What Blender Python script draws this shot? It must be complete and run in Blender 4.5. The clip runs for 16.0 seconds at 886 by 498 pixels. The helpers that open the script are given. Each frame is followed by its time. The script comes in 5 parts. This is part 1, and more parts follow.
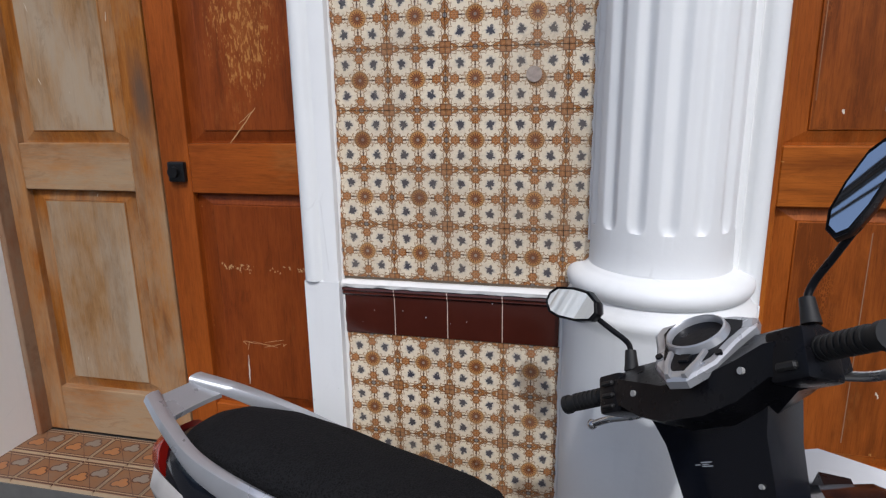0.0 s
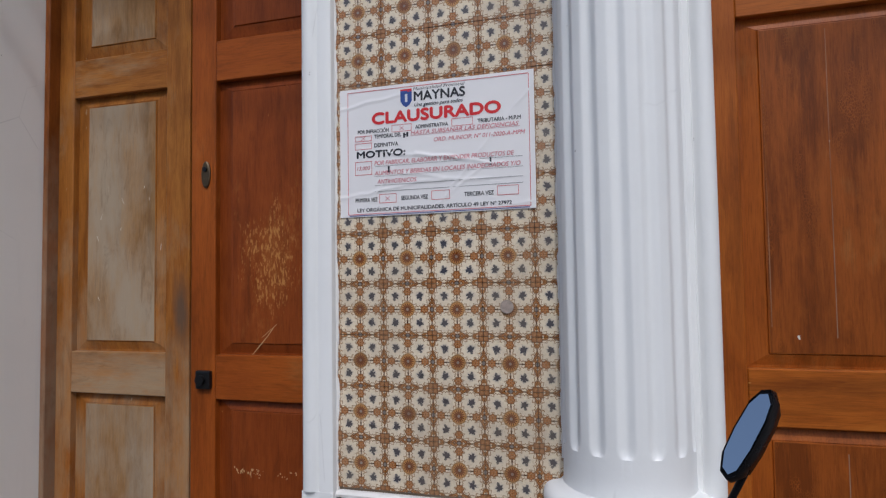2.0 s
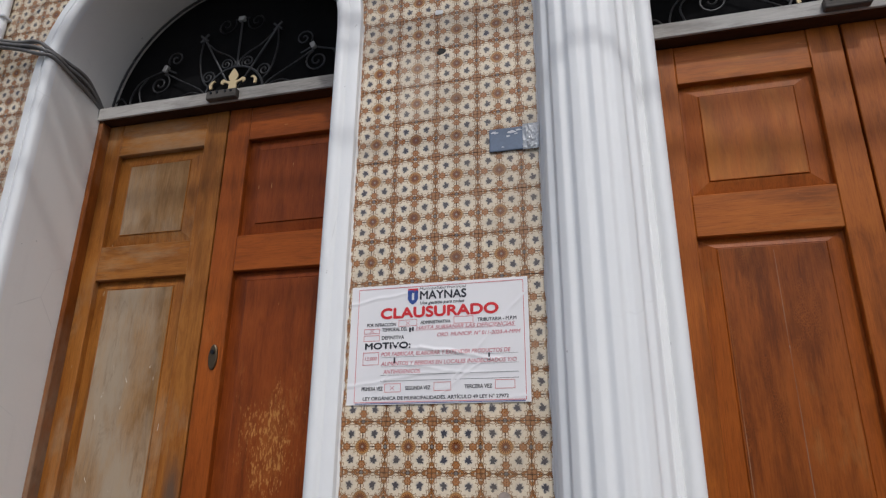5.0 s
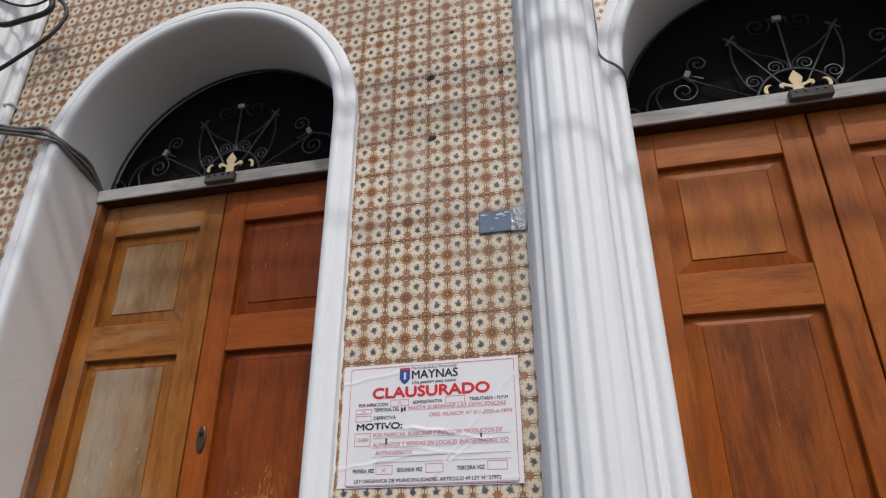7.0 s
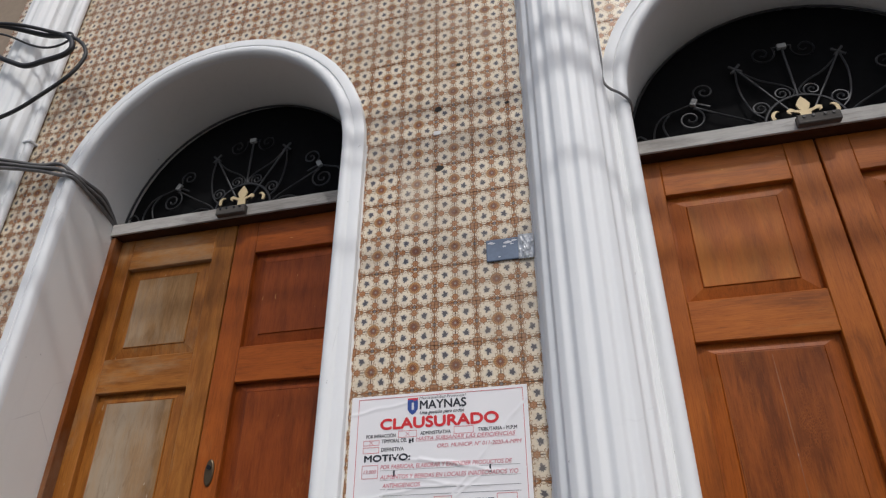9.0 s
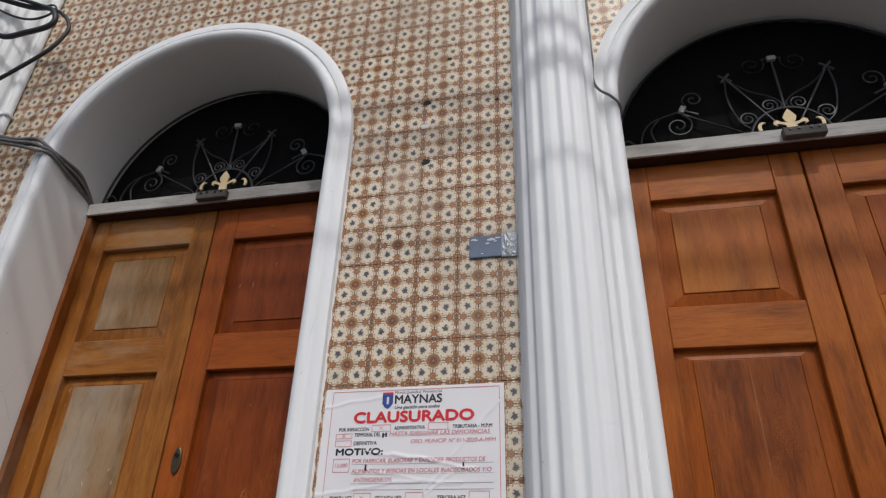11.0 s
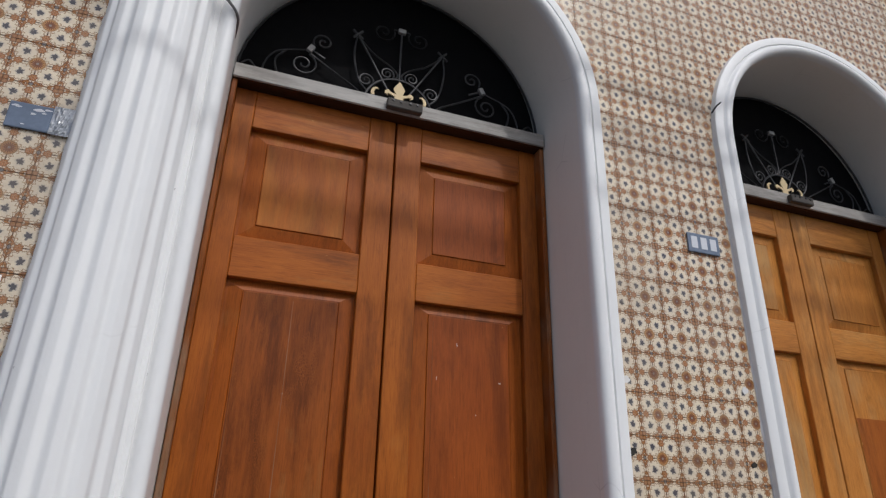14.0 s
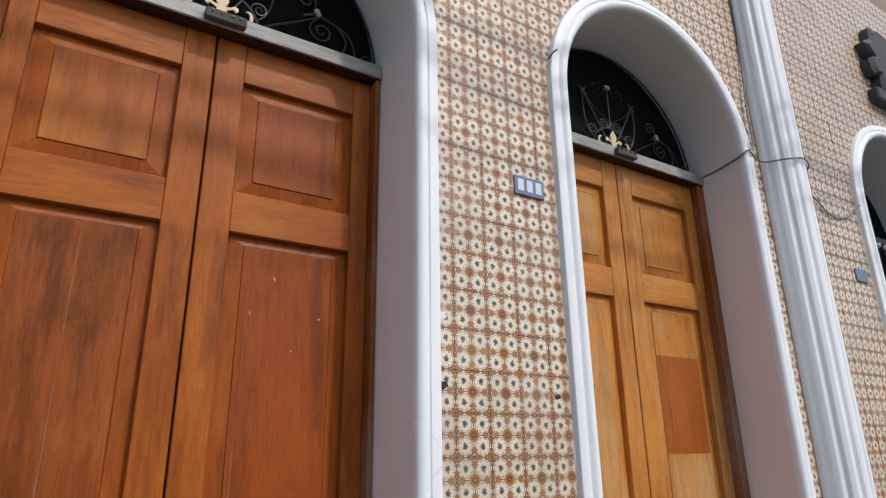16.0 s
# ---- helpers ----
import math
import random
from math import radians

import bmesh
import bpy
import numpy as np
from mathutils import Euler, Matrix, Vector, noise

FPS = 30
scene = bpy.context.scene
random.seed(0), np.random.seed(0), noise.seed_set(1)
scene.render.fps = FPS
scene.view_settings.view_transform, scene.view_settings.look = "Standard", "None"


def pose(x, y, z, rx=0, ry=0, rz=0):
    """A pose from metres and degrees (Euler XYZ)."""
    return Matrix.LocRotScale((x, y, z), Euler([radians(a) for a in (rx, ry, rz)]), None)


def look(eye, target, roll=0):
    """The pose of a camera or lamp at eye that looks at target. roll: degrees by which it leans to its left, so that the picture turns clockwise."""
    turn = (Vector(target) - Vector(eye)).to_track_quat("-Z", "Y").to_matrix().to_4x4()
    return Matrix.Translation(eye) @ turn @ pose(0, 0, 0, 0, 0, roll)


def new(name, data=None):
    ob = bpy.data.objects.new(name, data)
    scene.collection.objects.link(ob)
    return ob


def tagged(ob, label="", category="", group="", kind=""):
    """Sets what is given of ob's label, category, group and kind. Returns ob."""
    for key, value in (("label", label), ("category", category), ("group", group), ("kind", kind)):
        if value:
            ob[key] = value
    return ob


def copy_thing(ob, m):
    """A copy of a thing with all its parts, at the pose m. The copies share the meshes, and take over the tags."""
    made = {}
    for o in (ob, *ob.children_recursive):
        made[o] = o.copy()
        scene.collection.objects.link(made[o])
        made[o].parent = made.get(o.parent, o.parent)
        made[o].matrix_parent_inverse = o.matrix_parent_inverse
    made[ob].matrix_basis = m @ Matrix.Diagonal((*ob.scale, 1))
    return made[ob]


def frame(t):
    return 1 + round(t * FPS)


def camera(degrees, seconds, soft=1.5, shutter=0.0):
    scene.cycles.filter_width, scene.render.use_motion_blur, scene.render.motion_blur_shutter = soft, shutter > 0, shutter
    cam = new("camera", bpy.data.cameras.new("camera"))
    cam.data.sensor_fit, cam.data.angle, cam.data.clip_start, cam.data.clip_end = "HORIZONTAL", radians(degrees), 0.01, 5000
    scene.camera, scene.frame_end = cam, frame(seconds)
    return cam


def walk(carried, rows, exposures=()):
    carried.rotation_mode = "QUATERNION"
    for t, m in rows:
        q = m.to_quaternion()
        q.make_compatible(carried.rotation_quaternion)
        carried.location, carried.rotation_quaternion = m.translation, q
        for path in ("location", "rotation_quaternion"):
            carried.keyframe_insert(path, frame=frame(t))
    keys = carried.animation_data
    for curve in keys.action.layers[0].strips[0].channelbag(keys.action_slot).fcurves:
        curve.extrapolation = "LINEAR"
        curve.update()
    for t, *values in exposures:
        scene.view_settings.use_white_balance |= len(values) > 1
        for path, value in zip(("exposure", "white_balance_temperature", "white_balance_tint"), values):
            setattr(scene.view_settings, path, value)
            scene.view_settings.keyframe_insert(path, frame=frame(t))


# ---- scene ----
cam = camera(70.2, 16.0, soft=1.25)
PATH = [
    (0, (0.663, -1.581, 1.496), (0.214, 0.306, 1.01), -0.9),
    (0.5, (0.677, -1.584, 1.52), (0.228, 0.33, 1.15), -1.1),
    (1, (0.712, -1.613, 1.551), (0.241, 0.317, 1.315), -1.3),
    (1.5, (0.795, -1.649, 1.587), (0.254, 0.274, 1.502), -1.3),
    (2, (0.864, -1.729, 1.613), (0.28, 0.182, 1.707), -0.8),
    (2.5, (0.908, -1.754, 1.621), (0.305, 0.138, 1.859), -0.5),
    (3, (0.933, -1.787, 1.627), (0.332, 0.087, 1.983), -0.0),
    (3.5, (0.922, -1.813, 1.628), (0.371, 0.058, 2.072), 0.0),
    (4, (0.867, -1.855, 1.638), (0.362, 0.011, 2.147), 0.4),
    (4.5, (0.836, -1.897, 1.631), (0.346, -0.045, 2.205), 0.4),
    (6.8, (0.842, -1.975, 1.629), (0.406, -0.216, 2.475), 0.2),
    (7, (0.845, -1.98, 1.628), (0.415, -0.227, 2.488), -0.1),
    (7.5, (0.851, -1.987, 1.622), (0.41, -0.258, 2.524), -0.0),
    (8, (0.855, -1.97, 1.612), (0.409, -0.254, 2.538), 0.1),
    (8.5, (0.865, -1.964, 1.61), (0.401, -0.265, 2.558), -0.0),
    (10.8, (0.867, -1.939, 1.614), (0.435, -0.242, 2.58), 0.9),
    (11, (0.857, -1.936, 1.609), (0.45, -0.227, 2.564), 1.8),
    (11.5, (0.85, -1.928, 1.607), (0.569, -0.194, 2.563), 2.7),
    (12, (0.859, -1.918, 1.605), (0.705, -0.155, 2.537), 3.4),
    (12.5, (0.902, -1.908, 1.614), (0.952, -0.13, 2.529), 3.3),
    (13, (0.976, -1.895, 1.613), (1.234, -0.112, 2.48), 2.9),
    (13.5, (1.085, -1.897, 1.617), (1.549, -0.127, 2.424), 2.1),
    (14, (1.177, -1.909, 1.619), (1.802, -0.178, 2.402), 1.4),
    (14.5, (1.255, -1.916, 1.615), (2.017, -0.22, 2.354), 1.0),
    (15, (1.32, -1.912, 1.606), (2.193, -0.247, 2.287), -0.0),
    (15.5, (1.356, -1.903, 1.605), (2.309, -0.272, 2.261), -0.8),
    (16, (1.373, -1.901, 1.598), (2.394, -0.301, 2.229), -0.8),
]
EXPOSURES = [(0.0, -0.20, 5900, 10), (1.0, -0.46, 5850, 10), (2.0, -0.55, 5850, 10), (4.5, -0.46, 6050, 10), (7.5, -0.34, 6150, 10), (11.5, -0.46, 6200, 10), (13.5, -0.41, 6150, 10), (14.5, -0.31, 6050, 10), (15.0, -0.13, 6000, 10), (15.5, -0.04, 6000, 10), (16.0, 0.01, 6000, 10)]
walk(cam, [(t, look(eye, target, roll)) for t, eye, target, roll in PATH], EXPOSURES)

# ---- world, sun ----
SUN_AZ, SUN_EL = 21.0, 50.0   # degrees right of the facade's normal; above the horizon
world = bpy.data.worlds.new("world")
scene.world = world
world.use_nodes = True
wt = world.node_tree
sky = wt.nodes.new("ShaderNodeTexSky")
sky.sky_type, sky.sun_disc = "NISHITA", False
sky.sun_elevation, sky.sun_rotation = radians(SUN_EL), radians(180 - SUN_AZ)
sky.air_density, sky.dust_density = 1.0, 4.0
wt.links.new(sky.outputs[0], wt.nodes["Background"].inputs[0])
wt.nodes["Background"].inputs[1].default_value = 0.15
sun_data = bpy.data.lights.new("sun", "SUN")
sun_data.energy, sun_data.angle, sun_data.color = 1.85, radians(1.6), (1.0, 0.965, 0.92)
sun = new("sun", sun_data)
to_sun = Vector((math.sin(radians(SUN_AZ)) * math.cos(radians(SUN_EL)), -math.cos(radians(SUN_AZ)) * math.cos(radians(SUN_EL)), math.sin(radians(SUN_EL))))
sun.matrix_world = look(to_sun * 30, (0, 0, 0))


# ---- materials ----
class Sock:
    """Arithmetic on node sockets."""

    def __init__(self, tree, s):
        self.tree, self.s = tree, s

    def op(self, kind, *others, clamp=False):
        n = self.tree.nodes.new("ShaderNodeMath")
        n.operation, n.use_clamp = kind, clamp
        for i, v in enumerate((self, *others)):
            if isinstance(v, Sock):
                self.tree.links.new(v.s, n.inputs[i])
            else:
                n.inputs[i].default_value = v
        return Sock(self.tree, n.outputs[0])

    def __add__(self, o): return self.op("ADD", o)
    def __sub__(self, o): return self.op("SUBTRACT", o)
    def __mul__(self, o): return self.op("MULTIPLY", o)
    def __rsub__(self, o): return (self * -1.0) + o
    def __radd__(self, o): return self.op("ADD", o)
    def __rmul__(self, o): return self.op("MULTIPLY", o)
    def abs(self): return self.op("ABSOLUTE")
    def cos(self): return self.op("COSINE")
    def sin(self): return self.op("SINE")
    def sqrt(self): return self.op("SQRT")
    def fract(self): return self.op("FRACT")
    def atan2(self, o): return self.op("ARCTAN2", o)
    def min(self, o): return self.op("MINIMUM", o)
    def max(self, o): return self.op("MAXIMUM", o)

    def step(self, lo, hi):
        """0 below lo, 1 above hi (either way round)."""
        return (self - lo).op("MULTIPLY", 1.0 / (hi - lo), clamp=True)


class Mat:
    def __init__(self, name, rough=0.5, metal=0.0, spec=0.5):
        self.m = bpy.data.materials.new(name)
        self.m.use_nodes = True
        self.t = self.m.node_tree
        self.b = self.t.nodes["Principled BSDF"]
        self.b.inputs["Roughness"].default_value = rough
        self.b.inputs["Metallic"].default_value = metal
        self.b.inputs["Specular IOR Level"].default_value = spec

    def node(self, kind):
        return self.t.nodes.new(kind)

    def sock(self, s):
        return Sock(self.t, s)

    def link(self, a, b):
        self.t.links.new(a.s if isinstance(a, Sock) else a, b)

    def position(self, scale=(1, 1, 1)):
        g, mp = self.node("ShaderNodeNewGeometry"), self.node("ShaderNodeMapping")
        mp.inputs["Scale"].default_value = scale
        self.link(g.outputs["Position"], mp.inputs["Vector"])
        return mp.outputs[0]

    def noise(self, scale, detail=4.0, rough=0.55, stretch=(1, 1, 1), vec=None, distort=0.0):
        n = self.node("ShaderNodeTexNoise")
        n.inputs["Scale"].default_value, n.inputs["Detail"].default_value = scale, detail
        n.inputs["Roughness"].default_value, n.inputs["Distortion"].default_value = rough, distort
        self.link(vec if vec is not None else self.position(stretch), n.inputs["Vector"])
        return self.sock(n.outputs["Fac"])

    def mix(self, fac, a, b):
        n = self.node("ShaderNodeMix")
        n.data_type = "RGBA"
        for v, i in ((fac, 0), (a, 6), (b, 7)):
            if isinstance(v, Sock):
                self.link(v, n.inputs[i])
            elif isinstance(v, tuple):
                n.inputs[i].default_value = (*v, 1)
            else:
                n.inputs[i].default_value = v
        return self.sock(n.outputs[2])

    def color(self, c):
        if isinstance(c, Sock):
            self.link(c, self.b.inputs["Base Color"])
        else:
            self.b.inputs["Base Color"].default_value = (*c, 1)
        return self

    def rough(self, r):
        self.link(r, self.b.inputs["Roughness"])
        return self

    def bump(self, h, strength=0.3, distance=0.01):
        n = self.node("ShaderNodeBump")
        n.inputs["Strength"].default_value, n.inputs["Distance"].default_value = strength, distance
        self.link(h, n.inputs["Height"])
        self.link(n.outputs[0], self.b.inputs["Normal"])
        return self


def paint(name, colour, dirt, dirt_amount=0.25, rough=0.5):
    """Brushed wall paint with faint stains."""
    k = Mat(name, rough)
    big, fine = k.noise(2.3, 5), k.noise(38, 4)
    runs = k.noise(5, 4, stretch=(5, 5, 0.5))
    stain = (big.step(0.52, 0.78) * 0.6 + runs.step(0.55, 0.8) * 0.5) * dirt_amount
    vor = k.node("ShaderNodeTexVoronoi")
    vor.feature = "DISTANCE_TO_EDGE"
    vor.inputs["Scale"].default_value = 2.6
    k.link(k.position((1, 1, 0.8)), vor.inputs["Vector"])
    crack = k.sock(vor.outputs["Distance"]).step(0.006, 0.002) * k.noise(3.3, 3).step(0.56, 0.64)
    col = k.mix(stain, colour, dirt)
    chips = k.noise(24, 3, 0.6).step(0.74, 0.76) * 0.5
    col = k.mix((crack * 0.22).max(chips), col, (0.30, 0.29, 0.28))
    k.color(col).rough(fine * 0.25 + (rough - 0.1))
    k.bump(fine * 0.5 + big + k.noise(11, 2) * 0.8, 0.25, 0.006)
    return k.m


def plain(name, colour, rough=0.5, metal=0.0, spread=0.15, scale=30, bump=0.1, spec=0.5):
    k = Mat(name, rough, metal, spec)
    n = k.noise(scale, 4)
    lo = tuple(c * (1 - spread) for c in colour)
    hi = tuple(min(1.0, c * (1 + spread)) for c in colour)
    k.color(k.mix(n, lo, hi)).rough(k.noise(scale * 0.4, 3) * 0.2 + (rough - 0.1))
    if bump:
        k.bump(n, bump, 0.004)
    return k.m


def wood(name, light, mid, worn=(0.5, 0.42, 0.3), wear=0.3, across=False, rough=0.45, streak=0.0, speckle=0.0, low=0.0, cloud=None, smudge=None, seed=0.0):
    """Varnished boards: grain along z, or along x with across; worn patches of bare or bleached wood, speckled scratches, dark cracked streaks."""
    k = Mat(name, rough, 0.0, 0.20)
    g = k.node("ShaderNodeNewGeometry")
    sh = k.node("ShaderNodeVectorMath")
    sh.inputs[1].default_value = (seed, seed * 1.7, seed * 0.6)
    k.link(g.outputs["Position"], sh.inputs[0])
    def at(scale):
        if across:
            scale = (scale[2], scale[1], scale[0])
        mp = k.node("ShaderNodeMapping")
        mp.inputs["Scale"].default_value = scale
        k.link(sh.outputs[0], mp.inputs["Vector"])
        return mp.outputs[0]
    grain = k.noise(3.0, 5, 0.6, vec=at((13, 13, 1.0)), distort=0.8)
    fine = k.noise(10.0, 5, 0.7, vec=at((20, 20, 1.3)))
    big = k.noise(2.0, 4, 0.55, vec=at((1.3, 1, 0.8)))
    patch = k.noise(6.0, 6, 0.7, vec=at((1.3, 1, 0.45)))
    tone = (grain * 0.5 + big * 1.1).step(0.55, 1.0)
    base = k.mix(tone, mid, light)
    base = k.mix(fine.step(0.50, 0.72) * 0.45, base, tuple(c * 0.4 for c in mid))
    lines = k.noise(24.0, 4, 0.65, vec=at((16, 16, 0.5)))
    base = k.mix(lines.step(0.54, 0.66) * 0.35, base, tuple(c * 0.45 for c in mid))
    base = k.mix(lines.step(0.42, 0.32) * 0.3, base, tuple(min(1.0, c * 1.25 + 0.01) for c in light))
    base = k.mix(k.noise(3.1, 6, 0.65, vec=at((3.2, 1, 0.4))).step(0.50, 0.66) * 0.6, base, tuple(c * 0.42 for c in mid))
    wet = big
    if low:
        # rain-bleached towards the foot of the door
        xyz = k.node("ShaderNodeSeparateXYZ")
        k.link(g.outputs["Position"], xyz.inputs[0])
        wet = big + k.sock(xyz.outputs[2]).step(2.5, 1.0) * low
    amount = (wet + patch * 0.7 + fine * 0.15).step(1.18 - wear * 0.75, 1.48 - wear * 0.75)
    if speckle:
        amount = amount * k.noise(46, 5, 0.7, vec=at((1.6, 1, 0.5))).step(0.50, 0.60)
    base = k.mix(amount * min(0.9, 0.35 + wear), base, worn)
    haze = k.noise(4.4, 7, 0.72, vec=at((3.6, 1, 0.8)), distort=1.0)
    base = k.mix(haze.step(0.52, 0.72) * 0.42, base, tuple(c * f + g for c, f, g in zip(light, (1.08, 1.12, 1.1), (0.012, 0.008, 0.002))))
    base = k.mix(haze.step(0.46, 0.30) * 0.45, base, tuple(c * 0.45 for c in mid))
    craze = 0.0
    if streak:
        cr = k.noise(14, 6, 0.75, vec=at((6, 6, 0.5)))
        zone = (k.noise(2.4, 3, 0.5, vec=at((1.9, 1, 0.55))) + (cr - 0.5) * 0.5).step(0.47, 0.58)
        base = k.mix(zone * streak, base, tuple(c * 0.42 for c in mid))
        vor = k.node("ShaderNodeTexVoronoi")
        vor.feature = "DISTANCE_TO_EDGE"
        vor.inputs["Scale"].default_value = 130.0
        k.link(at((1.5, 1, 0.7)), vor.inputs["Vector"])
        craze = k.sock(vor.outputs["Distance"]).step(0.14, 0.05) * zone * k.noise(7, 3, 0.6, vec=at((2, 1, 0.7))).step(0.47, 0.56)
        base = k.mix(craze * 0.75, base, tuple(c * 0.95 for c in light))
    if cloud:
        # a patch scratched down to flecks of bare wood: centre, half width and half height
        sep = k.node("ShaderNodeSeparateXYZ")
        k.link(g.outputs["Position"], sep.inputs[0])
        ex, ez = (k.sock(sep.outputs[0]) - cloud[0]) * (1.0 / cloud[2]), (k.sock(sep.outputs[2]) - cloud[1]) * (1.0 / cloud[3])
        near = 1.0 - (ex * ex + ez * ez).sqrt() + (k.noise(9, 5, 0.6, vec=at((1.5, 1, 0.7))) - 0.5) * 2.2
        flecks = k.noise(75, 4, 0.7, vec=at((1.5, 1, 0.42))) + near * 0.07
        base = k.mix(near.step(-0.1, 0.5) * flecks.step(0.56, 0.62) * 0.85, base, (0.50, 0.225, 0.06))
        base = k.mix(near.step(0.3, 1.0) * 0.22, base, (0.46, 0.19, 0.045))
    if smudge:
        # soot rubbed in above the lock: centre, half width and half height
        sep = k.node("ShaderNodeSeparateXYZ")
        k.link(g.outputs["Position"], sep.inputs[0])
        ex, ez = (k.sock(sep.outputs[0]) - smudge[0]) * (1.0 / smudge[2]), (k.sock(sep.outputs[2]) - smudge[1]) * (1.0 / smudge[3])
        soot = 1.0 - (ex * ex + ez * ez).sqrt() + (k.noise(12, 5, 0.6, vec=at((1.5, 1, 0.6))) - 0.5) * 0.9
        base = k.mix(soot.step(0.0, 0.8) * 0.75, base, (0.075, 0.062, 0.050))
    nicks = k.noise(30, 3, 0.6, vec=at((1.2, 1, 0.3)))
    base = k.mix(nicks.step(0.735, 0.75) * 0.7, base, tuple(min(1, c * 1.3) for c in worn))
    k.color(base).rough((fine * 0.2 + amount * 0.2 + haze * 0.2) + (rough - 0.2))
    k.bump(grain + fine * 0.6 + craze * 0.8, 0.2, 0.003)
    return k.m


def tile_material():
    """Glazed patterned tile; the UV map runs from -0.5 to 0.5 over one tile."""
    k = Mat("patterned_tile", 0.28)
    uv = k.node("ShaderNodeUVMap")
    sep = k.node("ShaderNodeSeparateXYZ")
    k.link(uv.outputs[0], sep.inputs[0])
    u, v = k.sock(sep.outputs[0]), k.sock(sep.outputs[1])
    info, geo = k.node("ShaderNodeObjectInfo"), k.node("ShaderNodeNewGeometry")
    rnd = (k.sock(info.outputs["Random"]) + k.sock(geo.outputs["Random Per Island"])).fract()
    rnd2 = (rnd * 17.3).fract()
    a, b = u.abs(), v.abs()
    wob = k.noise(90, 2)
    cream, orange, dark = (0.76, 0.665, 0.50), (0.41, 0.135, 0.014), (0.050, 0.020, 0.009)
    # ground: tan with scrolling brown line
    fil = ((a * 62.0).sin() * (b * 62.0).sin() + ((a + b) * 44.0).sin() * 0.7 + (wob - 0.5) * 1.5)
    col = k.mix(fil.step(-0.3, 0.3), (0.40, 0.165, 0.04), (0.24, 0.078, 0.014))
    col = k.mix(fil.step(0.55, 0.8) * 0.8, col, cream)
    lines = (((a - b) * 50.0).sin() * ((a + b) * 50.0).sin() + (wob - 0.5) * 0.5).abs()
    col = k.mix(lines.step(0.20, 0.08) * 0.6, col, dark)
    # four cream flowers of eight lobes with a thin outline
    dx, dy = a - 0.25, b - 0.25
    r, th = (dx * dx + dy * dy).sqrt(), dy.atan2(dx)
    edge = (th * 8.0).cos() * 0.014 + 0.226 + (wob - 0.5) * 0.018
    d = r - edge
    col = k.mix((d - 0.003).abs().step(0.012, 0.005) * 0.8, col, (0.12, 0.045, 0.016))
    petal = k.mix(k.noise(38, 5, 0.7).step(0.45, 0.75) * 0.5, cream, (0.56, 0.46, 0.36))
    curls = (th * 12.0).cos() * 0.018 + (th * 28.0 + rnd * 6.0).cos() * 0.007
    petal = k.mix((d + 0.036 + curls).abs().step(0.013, 0.006) * 0.9, petal, (0.27, 0.15, 0.065))
    petal = k.mix((th * 8.0 + 3.14).cos().step(0.8, 1.0) * d.step(-0.07, -0.01) * 0.7, petal, (0.38, 0.18, 0.05))
    col = k.mix(d.step(0.002, -0.006), col, petal)
    # cream round the medallion, parted by dark pinched lines
    mid = (u * u + v * v).sqrt()
    col = k.mix(mid.step(0.222, 0.206) * 0.9, col, petal)
    col = k.mix(a.min(b).step(0.015, 0.008) * mid.step(0.29, 0.26) * 0.8, col, dark)
    # orange clover between the medallion and each edge
    far, side = a.max(b) - 0.345, a.min(b)
    rk, tk = (far * far + side * side).sqrt(), far.atan2(side)
    lobe = rk - (tk * 6.0).cos() * 0.012 + (wob - 0.5) * 0.02
    col = k.mix(lobe.step(0.082, 0.074) * 0.9, col, (0.20, 0.08, 0.025))
    col = k.mix(lobe.step(0.070, 0.060), col, orange)
    weave = ((far * 95.0).sin() * (side * 95.0).sin() + (wob - 0.5) * 0.8)
    col = k.mix(lobe.step(0.064, 0.056) * weave.abs().step(0.34, 0.10) * 0.85, col, (0.13, 0.045, 0.012))
    col = k.mix((lobe - 0.034).abs().step(0.008, 0.003) * 0.3, col, cream)
    # sprig in each flower: a ragged dark bloom with points, a bud beside it
    turn = (rnd * 3.7).fract() * 6.28
    p, q = dx * 0.82 + dy * 0.57, dy * 0.82 - dx * 0.57
    fray = (k.noise(170, 3, 0.65) - 0.5) * 0.075
    rb = ((p - 0.008) * (p - 0.008) * 0.72 + (q - 0.010) * (q - 0.010)).sqrt()
    tb = (q - 0.010).atan2(p - 0.008)
    bloom = rb - (tb * 5.0 + turn).cos() * 0.008 - (tb * 9.0 + turn).cos() * 0.006 + fray * 1.0
    bud = ((p + 0.020) * (p + 0.020) + (q + 0.060) * (q + 0.060) * 0.8).sqrt() + fray * 0.45
    ink = k.mix((rnd * 7.7).fract(), (0.020, 0.024, 0.052), (0.040, 0.044, 0.060))
    col = k.mix(bloom.step(0.088, 0.060) * 0.35, col, (0.22, 0.23, 0.26))
    col = k.mix(bloom.step(0.062, 0.050) * 0.95, col, ink)
    col = k.mix(bud.step(0.030, 0.022) * 0.85, col, (0.045, 0.050, 0.070))
    # medallion: a sunflower with a grey eye
    rc, tc = (u * u + v * v).sqrt(), v.atan2(u)
    spike = rc - 0.098 - (tc * 16.0).cos() * 0.026
    med = k.mix(spike.step(0.006, -0.006), (0.46, 0.215, 0.06), (0.165, 0.042, 0.008))
    med = k.mix((rc - 0.128).step(0.0, 0.008), med, (0.50, 0.27, 0.09))
    med = k.mix((rc - 0.140).abs().step(0.008, 0.003) * 0.6, med, dark)
    med = k.mix(rc.step(0.066, 0.058), med, (0.27, 0.075, 0.012))
